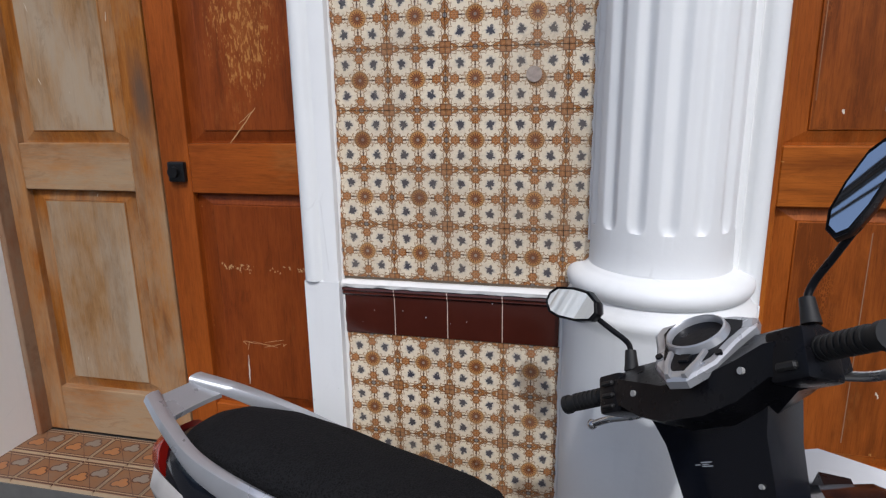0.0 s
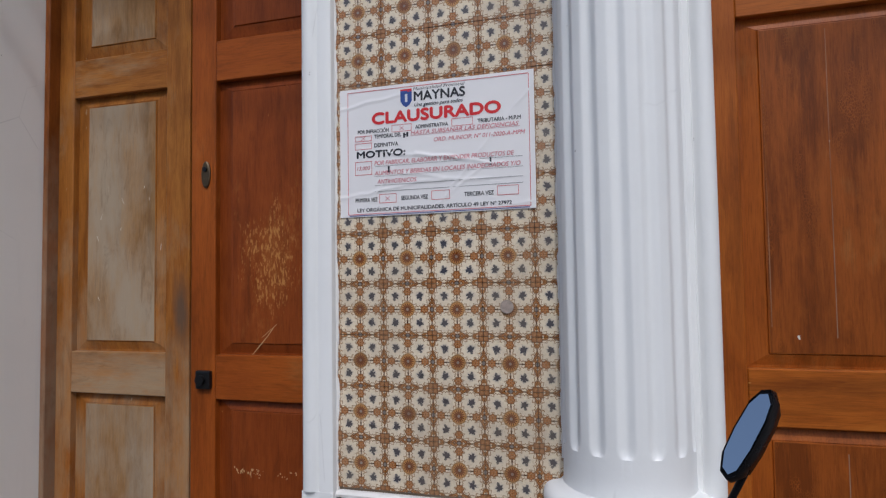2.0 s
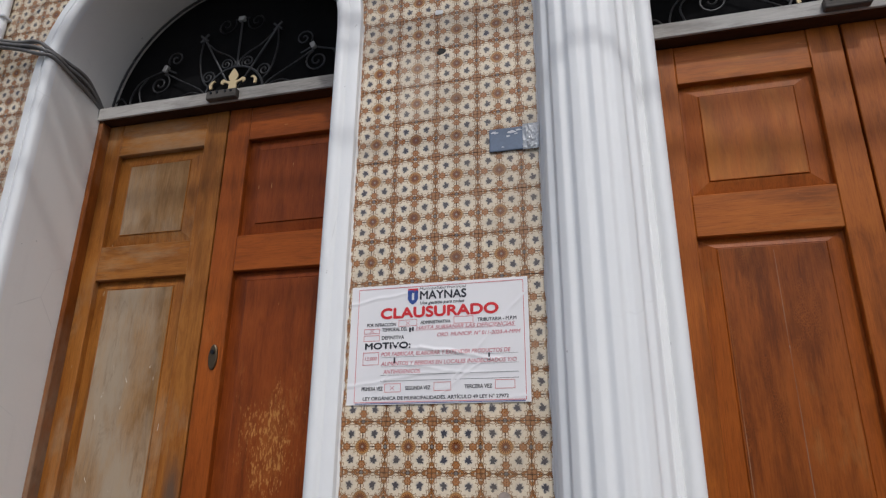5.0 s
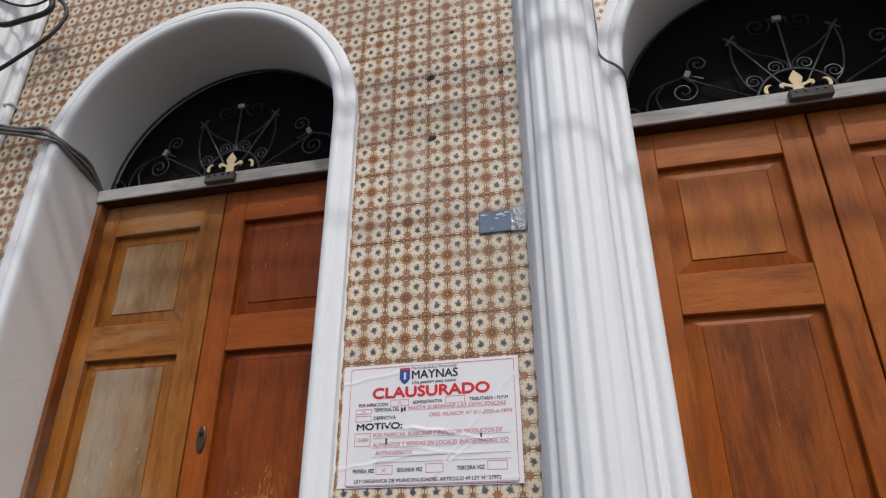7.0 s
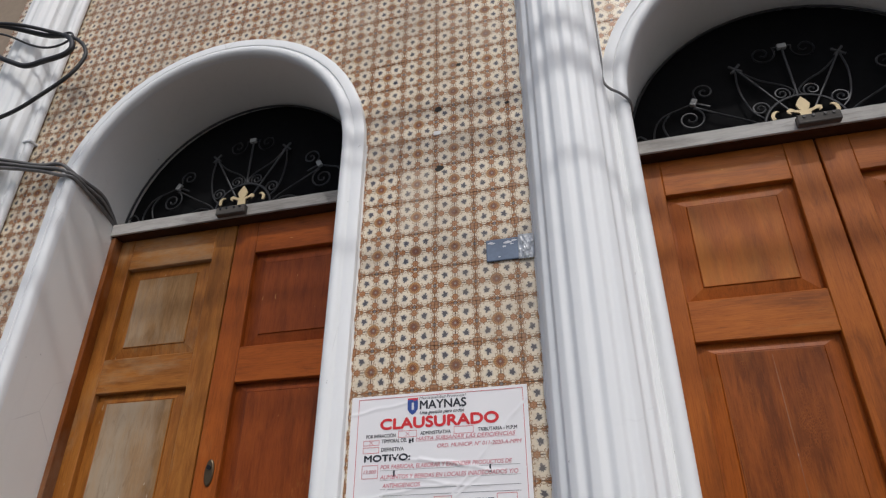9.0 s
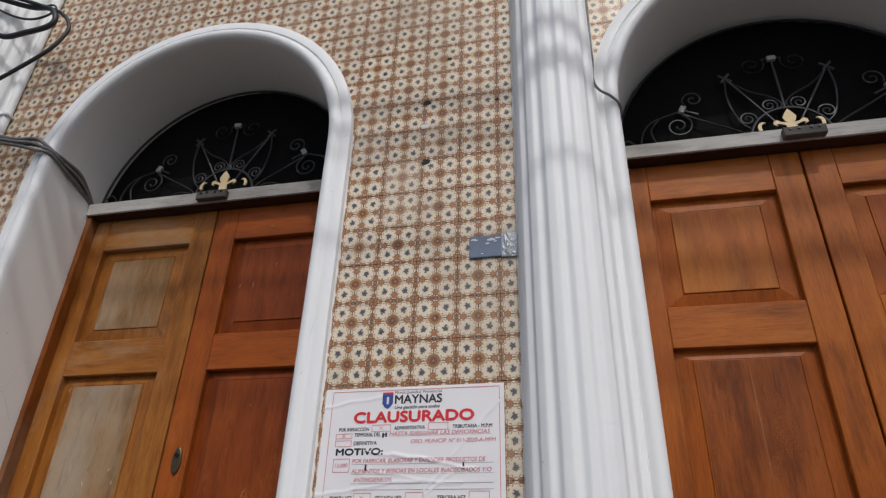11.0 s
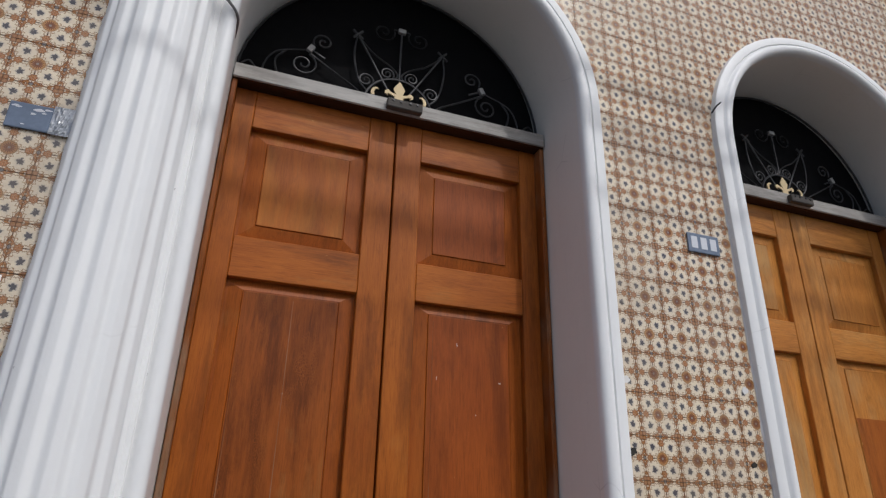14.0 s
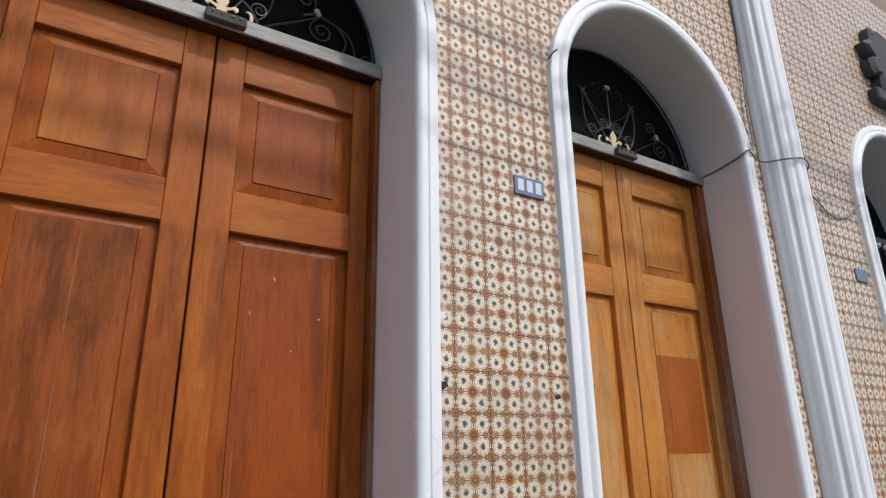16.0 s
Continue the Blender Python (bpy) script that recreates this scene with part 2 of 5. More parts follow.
    med = k.mix((rc - 0.044).abs().step(0.012, 0.006), med, (0.10, 0.035, 0.014))
    med = k.mix(rc.step(0.030, 0.022), med, (0.24, 0.22, 0.20))
    med = k.mix(rnd2.step(0.45, 0.95) * 0.45, med, (0.11, 0.032, 0.010))
    col = k.mix((rc - (tc * 16.0).cos() * 0.006).step(0.156, 0.150), col, med)
    # corner squares and the small eyes at mid-edge
    s = (0.5 - a).max(0.5 - b)
    inner = (0.5 - a).min(0.5 - b)
    sq = k.mix(s.step(0.092, 0.084), (0.12, 0.046, 0.016), (0.31, 0.125, 0.040))
    sq = k.mix((s - 0.05).abs().step(0.012, 0.005) * 0.4, sq, (0.48, 0.28, 0.12))
    sq = k.mix(inner.step(0.016, 0.010) * 0.28, sq, dark)
    col = k.mix(s.step(0.104, 0.098), col, sq)
    e1 = ((0.5 - a) * (0.5 - a) + b * b * 0.6).sqrt()
    e2 = ((0.5 - b) * (0.5 - b) + a * a * 0.6).sqrt()
    e = e1.min(e2)
    col = k.mix(e.step(0.046, 0.038) * 0.85, col, dark)
    col = k.mix(e.step(0.030, 0.022), col, (0.22, 0.22, 0.22))
    # age: tone from tile to tile, fading, grime
    col = k.mix(rnd * 0.08, col, (0.52, 0.42, 0.30))
    col = k.mix((rnd * 31.7).fract().step(0.85, 1.0) * 0.28, col, (0.54, 0.46, 0.36))
    grime = k.noise(2.2, 6, 0.65).step(0.46, 0.76) * 0.50 + k.noise(30, 5, 0.7).step(0.58, 0.75) * 0.3
    col = k.mix(grime, col, (0.25, 0.19, 0.13))
    crackle = k.noise(210, 3, 0.7)
    col = k.mix(crackle.step(0.55, 0.75) * 0.35, col, (0.13, 0.08, 0.045))
    col = k.mix(crackle.step(0.40, 0.25) * 0.14, col, (0.80, 0.74, 0.64))
    rim = a.max(b).step(0.489, 0.5)
    col = k.mix(rim * k.noise(9, 4, 0.6).step(0.40, 0.75) * 0.3, col, (0.08, 0.06, 0.04))
    k.color(col).rough(k.noise(25, 4) * 0.25 + 0.18)
    k.bump(k.noise(14, 3) + wob * 0.2, 0.15, 0.004)
    return k.m


WHITE = paint("white_paint", (0.80, 0.81, 0.805), (0.54, 0.55, 0.55), 0.28, 0.5)
REVEAL = paint("grey_white_paint", (0.80, 0.785, 0.745), (0.56, 0.55, 0.52), 0.25, 0.55)
GROUT = plain("grout", (0.27, 0.21, 0.15), 0.9)
TILE = tile_material()
JOINT = plain("pale_mortar", (0.60, 0.47, 0.38), 0.9)
BAND = plain("oxblood_glaze", (0.055, 0.012, 0.007), 0.14, spread=0.3, scale=9)
PLASTER = paint("rough_white_plaster", (0.74, 0.73, 0.71), (0.4, 0.38, 0.35), 0.4, 0.8)
CONCRETE = plain("concrete_pavement", (0.090, 0.088, 0.084), 0.85, spread=0.3, scale=12, bump=0.3)
ASPHALT = plain("worn_grey_road", (0.14, 0.14, 0.135), 0.9, spread=0.25, scale=8, bump=0.3)
FACING = paint("street_wall_paint", (0.58, 0.565, 0.53), (0.22, 0.20, 0.18), 0.5, 0.8)
GREYWOOD = wood("grey_weathered_wood", (0.44, 0.42, 0.39), (0.27, 0.252, 0.23), (0.54, 0.525, 0.50), 0.35, across=True, rough=0.75)
IRON = plain("painted_iron", (0.045, 0.045, 0.047), 0.5, 0.3, 0.4)
BLACK = plain("black_board_and_shade", (0.006, 0.006, 0.0065), 0.9, spread=0.4, spec=0.1)
GOLD = plain("gold_paint", (0.62, 0.49, 0.28), 0.6, 0.1)
# brown head wood with the shade under the lintel put into its colour
SHADEDHEAD = wood("shaded_head_wood", (0.075, 0.028, 0.010), (0.038, 0.014, 0.006), (0.12, 0.08, 0.05), 0.1, across=True, rough=0.8, seed=33)
DARKBLOCK = wood("dark_grey_wood", (0.13, 0.12, 0.11), (0.07, 0.062, 0.055), (0.2, 0.19, 0.18), 0.25, across=True, rough=0.75, seed=31)
GREYPLASTIC = plain("grey_silver_paint", (0.20, 0.205, 0.22), 0.35, 0.2, 0.06, bump=0)
BRONZE = plain("dull_bronze", (0.10, 0.07, 0.04), 0.45, 0.7, 0.3)
BLACKIRON = plain("black_iron_lock", (0.012, 0.012, 0.013), 0.38, 0.4)
PAPER = plain("poster_paper", (0.80, 0.79, 0.79), 0.45, spread=0.03, scale=5)
RED = plain("red_ink", (0.62, 0.02, 0.025), 0.5, spread=0.1, bump=0)
INK = plain("black_ink", (0.02, 0.022, 0.03), 0.5, spread=0.1, bump=0)
PEN = plain("red_pen", (0.62, 0.22, 0.25), 0.5, spread=0.2, bump=0)
CREST = plain("crest_blue", (0.03, 0.07, 0.28), 0.5, spread=0.1, bump=0)
ENAMEL = plain("blue_grey_enamel", (0.13, 0.17, 0.24), 0.4, spread=0.25, scale=60)
PALE = plain("worn_white_enamel", (0.62, 0.64, 0.67), 0.45)
COLLAR = plain("dull_collar", (0.32, 0.32, 0.31), 0.6)
TAPE = plain("silver_tape", (0.62, 0.64, 0.66), 0.3, 0.6, 0.25, 40, 0.5)
CABLE = plain("black_cable", (0.02, 0.02, 0.022), 0.55)
GREYCABLE = plain("grey_cable", (0.17, 0.165, 0.16), 0.6, spread=0.3)
WHITECABLE = plain("pale_cable", (0.5, 0.5, 0.49), 0.6)
PLASTIC = plain("black_plastic", (0.006, 0.006, 0.0075), 0.30, spread=0.2, scale=120, spec=0.15)
GLOSS = plain("navy_black_gloss", (0.005, 0.006, 0.010), 0.12, spread=0.1, bump=0)
SILVER = plain("silver_plastic", (0.45, 0.46, 0.48), 0.3, 0.55, 0.06, bump=0)
RUBBER = plain("rubber", (0.007, 0.007, 0.007), 0.6)
CHROME = plain("brushed_metal", (0.6, 0.6, 0.6), 0.28, 0.9, 0.1)
LENSRED = plain("red_lens", (0.30, 0.012, 0.008), 0.1, spread=0.1, bump=0)
LENSCLEAR = plain("clear_lens", (0.42, 0.40, 0.38), 0.08, spread=0.1, bump=0)
MIRROR = plain("mirror_glass", (0.85, 0.87, 0.88), 0.03, 1.0, 0.01, bump=0)
mg = MIRROR.node_tree.nodes["Principled BSDF"]
for l in list(MIRROR.node_tree.links):
    if l.to_socket == mg.inputs["Roughness"]:
        MIRROR.node_tree.links.remove(l)
mg.inputs["Roughness"].default_value = 0.02


def mesh_fabric():
    k = Mat("mesh_seat_cover", 0.85, 0.0, 0.12)
    w = k.node("ShaderNodeTexVoronoi")
    w.inputs["Scale"].default_value = 210
    k.link(k.position(), w.inputs["Vector"])
    d = k.sock(w.outputs["Distance"])
    k.color(k.mix(d.step(0.2, 0.5), (0.002, 0.002, 0.002), (0.010, 0.010, 0.011)))
    k.bump(d, 0.8, 0.003)
    return k.m


FABRIC = mesh_fabric()


def sill_material():
    """Encaustic sill tile: brown bands, a framed square with two trefoils; UV over one tile."""
    k = Mat("sill_tile", 0.5)
    uv, sep = k.node("ShaderNodeUVMap"), k.node("ShaderNodeSeparateXYZ")
    k.link(uv.outputs[0], sep.inputs[0])
    u, v = k.sock(sep.outputs[0]), k.sock(sep.outputs[1])
    a, b = u.abs(), v.abs()
    red, tan_, cream, grey = (0.075, 0.025, 0.012), (0.20, 0.095, 0.042), (0.36, 0.26, 0.16), (0.22, 0.18, 0.14)
    col = k.mix((a * 1.0).max(b * 1.25).step(0.47, 0.465), cream, tan_)
    col = k.mix((a.max(b * 1.25) - 0.45).abs().step(0.022, 0.014), col, red)
    def tre(cx, cy, c, col):
        best = None
        for ox, oy in ((0, 0.09), (0.09, -0.02), (-0.09, -0.02), (0, 0)):
            px, py = u - (cx + ox), v - (cy + oy)
            q = (px * px + py * py).sqrt()
            best = q if best is None else best.min(q)
        col = k.mix((best - 0.098).abs().step(0.024, 0.016), col, red)
        return k.mix(best.step(0.090, 0.082), col, c)
    col = tre(-0.17, -0.10, (0.34, 0.14, 0.045), col)
    col = tre(0.17, 0.12, grey, col)
    col = k.mix((u + v * 0.9).abs().step(0.012, 0.006), col, red)
    col = k.mix(b.step(0.40, 0.41), col, red)
    col = k.mix(b.step(0.452, 0.46), col, cream)
    dirt = k.noise(9, 5, 0.7).step(0.45, 0.75) * 0.45
    k.color(k.mix(dirt, col, (0.16, 0.13, 0.10)))
    k.bump(k.noise(40, 3), 0.2, 0.003)
    return k.m


SILLTILE = sill_material()

# wood sets: upright members, cross members, panel border, panel field
ORANGE = dict(light=(0.41, 0.118, 0.0125), mid=(0.26, 0.062, 0.006))
REDDISH = dict(light=(0.25, 0.055, 0.008), mid=(0.17, 0.033, 0.005))
RUSSET = dict(light=(0.35, 0.086, 0.010), mid=(0.24, 0.052, 0.006))
HONEY = dict(light=(0.58, 0.245, 0.050), mid=(0.42, 0.150, 0.025))
OCHRE = dict(light=(0.37, 0.145, 0.026), mid=(0.23, 0.072, 0.011))
PALEWOOD = (0.42, 0.23, 0.07)
GREYISH = (0.35, 0.285, 0.19)
WOODS = {
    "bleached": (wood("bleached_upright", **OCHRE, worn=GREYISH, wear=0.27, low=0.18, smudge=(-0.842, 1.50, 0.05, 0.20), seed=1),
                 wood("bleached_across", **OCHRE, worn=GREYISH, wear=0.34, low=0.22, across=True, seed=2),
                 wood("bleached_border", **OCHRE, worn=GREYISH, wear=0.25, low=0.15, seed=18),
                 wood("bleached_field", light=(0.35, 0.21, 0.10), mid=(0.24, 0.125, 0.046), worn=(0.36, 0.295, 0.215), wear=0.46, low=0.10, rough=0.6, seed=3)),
    "reddish": (wood("reddish_upright", **RUSSET, worn=PALEWOOD, wear=0.15, seed=4),
                wood("reddish_across", **RUSSET, worn=PALEWOOD, wear=0.12, across=True, seed=5),
                wood("reddish_border", **REDDISH, worn=PALEWOOD, wear=0.1, seed=6),
                wood("reddish_field", **REDDISH, worn=(0.48, 0.20, 0.048), wear=0.22, speckle=1.0, cloud=(-0.45, 1.70, 0.15, 0.20), seed=19.3)),
    "orange": (wood("orange_upright", **ORANGE, worn=PALEWOOD, wear=0.2, seed=7),
               wood("orange_across", **ORANGE, worn=PALEWOOD, wear=0.2, across=True, seed=8),
               wood("orange_border", light=(0.37, 0.098, 0.011), mid=(0.24, 0.056, 0.006), worn=PALEWOOD, wear=0.2, seed=9),
               wood("orange_field", light=(0.30, 0.080, 0.010), mid=(0.19, 0.044, 0.0055), worn=PALEWOOD, wear=0.22, streak=0.6, seed=20)),
    "pale": (wood("paled_field", light=(0.42, 0.120, 0.013), mid=(0.28, 0.068, 0.007), worn=(0.46, 0.185, 0.038), wear=0.40, seed=23),),
    "russet": (wood("russet_upright", **ORANGE, worn=PALEWOOD, wear=0.15, seed=10),
               wood("russet_across", **ORANGE, worn=PALEWOOD, wear=0.15, across=True, seed=11),
               wood("russet_border", light=(0.37, 0.098, 0.011), mid=(0.24, 0.056, 0.006), worn=PALEWOOD, wear=0.12, seed=12),
               wood("russet_field", light=(0.34, 0.080, 0.010), mid=(0.26, 0.056, 0.006), worn=PALEWOOD, wear=0.12, seed=21)),
    "honey": (wood("honey_upright", **HONEY, worn=(0.46, 0.29, 0.12), wear=0.3, seed=13),
              wood("honey_across", **HONEY, worn=(0.46, 0.29, 0.12), wear=0.3, across=True, seed=14),
              wood("honey_border", **HONEY, worn=(0.46, 0.29, 0.12), wear=0.25, seed=15),
              wood("honey_field", **HONEY, worn=(0.46, 0.30, 0.13), wear=0.42, seed=22)),
}
PATCH = wood("repainted_patch", (0.36, 0.105, 0.016), (0.29, 0.076, 0.010), PALEWOOD, 0.1, seed=17)
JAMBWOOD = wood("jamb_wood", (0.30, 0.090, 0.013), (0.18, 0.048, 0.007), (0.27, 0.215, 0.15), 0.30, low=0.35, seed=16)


# ---- mesh helpers ----
def finish(name, bm, material, parent=None, label="", smooth=None):
    """Links a bmesh as one object; smooth: the angle in degrees below which edges are shaded smooth."""
    me = bpy.data.meshes.new(name)
    bmesh.ops.recalc_face_normals(bm, faces=bm.faces)
    if smooth is not None:
        for f in bm.faces:
            f.smooth = True
        for e in bm.edges:
            if len(e.link_faces) == 2 and e.calc_face_angle(0) > radians(smooth):
                e.smooth = False
    bm.to_mesh(me)
    bm.free()
    for m in (material if isinstance(material, (list, tuple)) else [material]):
        me.materials.append(m)
    ob = new(name, me)
    if parent is not None:
        ob.parent = parent
    if label:
        ob["label"] = label
    return ob


def part(name, bm, material, parent, label="", smooth=None):
    return finish(name, bm, material, parent, label, smooth)


def box(x0, x1, y0, y1, z0, z1, bevel=0.0, seg=1, bm=None):
    own = bm is None
    bm = bm or bmesh.new()
    made = bmesh.ops.create_cube(bm, size=1.0)["verts"]
    for w in made:
        w.co = Vector(((x0 + x1) / 2 + w.co.x * (x1 - x0), (y0 + y1) / 2 + w.co.y * (y1 - y0), (z0 + z1) / 2 + w.co.z * (z1 - z0)))
    if bevel:
        edges = list({e for w in made for e in w.link_edges})
        bmesh.ops.bevel(bm, geom=edges, offset=bevel, segments=seg, affect="EDGES", profile=0.6)
    return bm


def loft(rings, closed=True, caps=True, bm=None):
    """Skins rings of equal length."""
    bm = bm or bmesh.new()
    vs = [[bm.verts.new(p) for p in ring] for ring in rings]
    n = len(rings[0])
    for a, b in zip(vs, vs[1:]):
        for i in range(n if closed else n - 1):
            j = (i + 1) % n
            bm.faces.new((a[i], a[j], b[j], b[i]))
    if caps and closed:
        bm.faces.new(vs[0])
        bm.faces.new(vs[-1])
    return bm


def tube(points, radius, n=8, bm=None, taper=None):
    pts = [Vector(p) for p in points]
    rings, up = [], None
    for i, p in enumerate(pts):
        d = (pts[min(i + 1, len(pts) - 1)] - pts[max(i - 1, 0)]).normalized()
        if up is None:
            up = d.orthogonal().normalized()
        up = (up - d * up.dot(d)).normalized()
        side = d.cross(up)
        r = radius if taper is None else radius * taper(i / (len(pts) - 1))
        rings.append([p + (up * math.cos(t) + side * math.sin(t)) * r for t in (2 * math.pi * q / n for q in range(n))])
    return loft(rings, bm=bm)


def spline(points, per=8):
    """A smooth line through the points."""
    p = [Vector(q) for q in points]
    p = [p[0] * 2 - p[1]] + p + [p[-1] * 2 - p[-2]]
    out = []
    for i in range(1, len(p) - 2):
        for s in range(per):
            t = s / per
            a, b, c, d = p[i - 1], p[i], p[i + 1], p[i + 2]
            out.append(0.5 * (2 * b + (c - a) * t + (2 * a - 5 * b + 4 * c - d) * t * t + (3 * b - a - 3 * c + d) * t ** 3))
    return out + [p[-2]]


def thing(name, label, category, group="", kind="", at=(0, 0, 0)):
    ob = new(name)
    ob.location = at
    ob.empty_display_size = 0.1
    return tagged(ob, label, category, group, kind)


# ---- plan ----
DOORS = (-0.80, 1.760, 3.980, 6.80)     # centres of the doorways
COLUMNS = (-2.04, 0.832, 5.05)          # centres of the half columns
HALF, SPRING = 0.695, 3.26              # doorway: half width and springing of the arch, at the facade
BACKHALVES = (0.696, 0.692, 0.738, 0.706)
BACKHALF, BACKSPRING = 0.706, 3.248      # the same at the door's plane
TRIM = 0.102
DOORY = 0.335                           # front of the door leaves
SILLZ = 0.165
TOP, LEFT, RIGHT = 6.4, -5.0, 11.0


def arch(cx, half, spring, bottom, n=28):
    """Points of a doorway's outline, from the foot of its left jamb over the arch to the right foot, with outward directions."""
    pts = [(cx - half, bottom, -1.0, 0.0), (cx - half, spring, -1.0, 0.0)]
    for i in range(1, n):
        t = math.pi - math.pi * i / n
        pts.append((cx + half * math.cos(t), spring + half * math.sin(t), math.cos(t), math.sin(t)))
    return pts + [(cx + half, spring, 1.0, 0.0), (cx + half, bottom, 1.0, 0.0)]


def build_wall():
    bm = bmesh.new()
    loops = [[(LEFT, 0.0)] + [p for cx, back in zip(DOORS, BACKHALVES) for p in [(q[0], q[1]) for q in arch(cx, back + 0.014, 3.966 - back, 0.0)]] + [(RIGHT, 0.0), (RIGHT, TOP), (LEFT, TOP)]]
    for lp in loops:
        vs = [bm.verts.new((x, 0.008, z)) for x, z in lp]
        es = [bm.edges.new((vs[i], vs[(i + 1) % len(vs)])) for i in range(len(vs))]
        bmesh.ops.triangle_fill(bm, edges=es, use_beauty=True)
    geo = bmesh.ops.extrude_face_region(bm, geom=list(bm.faces))
    for w in geo["geom"]:
        if isinstance(w, bmesh.types.BMVert):
            w.co.y = 0.55
    return tagged(finish("wall_front", bm, [GROUT]), "old plastered facade wall with three arched doorways, covered in patterned tiles", "wall", kind="structure")


wall = build_wall()


# ---- ground and street ----
def ground_sheet(name, x0, x1, y0, y1, z0, z1, material, label, category):
    return tagged(finish(name, box(x0, x1, y0, y1, z0, z1), material), label, category, kind="structure")


ground_sheet("ground", -400, 400, -400, 60, -0.5, -0.19, ASPHALT, "worn grey street surface", "ground")
ground_sheet("pavement", -60, 60, -2.7, 0.6, -0.4, 0.0, CONCRETE, "dark grey concrete pavement along the facade", "pavement")
ground_sheet("pavement", -60, 60, -12.6, -10.4, -0.4, -0.02, CONCRETE, "grey concrete pavement across the street", "pavement")
ground_sheet("wall_across", -60, 60, -13.1, -12.6, -0.1, 4.0, FACING, "plain weathered building wall across the street", "wall")
ground_sheet("wall_behind", LEFT, RIGHT, 2.6, 2.8, 0.0, TOP, FACING, "plain dark wall inside the house", "wall")
ground_sheet("wall_side", LEFT - 14, LEFT, 0.0, 0.6, 0.0, 7.0, FACING, "plain wall of the neighbouring house", "wall")
ground_sheet("wall_side", RIGHT, RIGHT + 40, 0.0, 0.6, 0.0, 6.4, FACING, "plain wall of the neighbouring house", "wall")
ground_sheet("ceiling", LEFT, RIGHT, 0.56, 2.8, TOP, TOP + 0.1, FACING, "plain dark ceiling inside the house", "ceiling")


# ---- doorway mouldings, reveals, sills ----
PROFILE = [(0.0, 0.0), (0.0, -0.022), (0.006, -0.033), (0.018, -0.041), (0.032, -0.042), (0.044, -0.036), (0.050, -0.026),
           (0.055, -0.024), (0.058, -0.031), (0.092, -0.031), (0.100, -0.026), (TRIM, -0.018), (TRIM, 0.009)]


def build_doorway(i, cx):
    # moulding on the facade
    rings = []
    for x, z, dx, dz in arch(cx, HALF, SPRING, 0.99):
        rings.append([(x + dx * r, p, z + dz * r) for r, p in PROFILE])
    bm = loft(rings, closed=False)
    for sgn in (-1, 1):
        a, b = sorted((cx + sgn * HALF, cx + sgn * (HALF + TRIM)))
        box(a, b, -0.031, 0.009, 0.0, 0.9895, 0.001, 1, bm)
    tagged(finish("trim_arch", bm, WHITE, smooth=38), "white painted plaster moulding round an arched doorway", "moulding", kind="structure")
    # reveal, splayed a little towards the door
    front, back = arch(cx, HALF, SPRING, 0.0), arch(cx, BACKHALVES[i], BACKHALF + BACKSPRING - BACKHALVES[i], 0.0)
    rings = []
    for t in (0.0, 0.25, 0.5, 0.75, 1.0):
        rings.append([(f[0] * (1 - t) + g[0] * t, 0.46 * t, f[1] * (1 - t) + g[1] * t) for f, g in zip(front, back)])
    bm = loft(rings, closed=False)
    tagged(finish("trim_reveal", bm, REVEAL, smooth=50), "grey-white painted reveal of an arched doorway", "reveal", kind="structure")


for i, cx in enumerate(DOORS):
    build_doorway(i, cx)


def tile_piece(x0, x1, y0, y1, z, name, parent, material, up=True):
    """A flat tile with bevelled edges and a UV map over it."""
    bm = bmesh.new()
    lay = bm.loops.layers.uv.new("UVMap")
    e = 0.003
    top = [bm.verts.new(p) for p in ((x0 + e, y0 + e, z), (x1 - e, y0 + e, z), (x1 - e, y1 - e, z), (x0 + e, y1 - e, z))]
    low = [bm.verts.new(p) for p in ((x0, y0, z - 0.012), (x1, y0, z - 0.012), (x1, y1, z - 0.012), (x0, y1, z - 0.012))]
    bm.faces.new(top)
    for k in range(4):
        bm.faces.new((low[k], low[(k + 1) % 4], top[(k + 1) % 4], top[k]))
    for f in bm.faces:
        for lp in f.loops:
            lp[lay].uv = ((lp.vert.co.x - x0) / (x1 - x0) - 0.5, (lp.vert.co.y - y0) / (y1 - y0) - 0.5)
    return part(name, bm, material, parent)


def build_sill(cx):
    sill = tagged(finish("door_sill", box(cx - 0.74, cx + 0.74, -0.004, 0.5, 0.0, SILLZ - 0.012), CONCRETE), "raised door step laid with old brown patterned floor tiles", "door step", kind="structure")
    w = 1.40 / 8
    for k in range(8):
        for j in range(2):
            tile_piece(cx - 0.70 + k * w, cx - 0.70 + (k + 1) * w - 0.001, 0.0 + j * 0.168, 0.167 + j * 0.168, SILLZ, "tile", sill, SILLTILE)


for cx in DOORS[:3]:
    build_sill(cx)


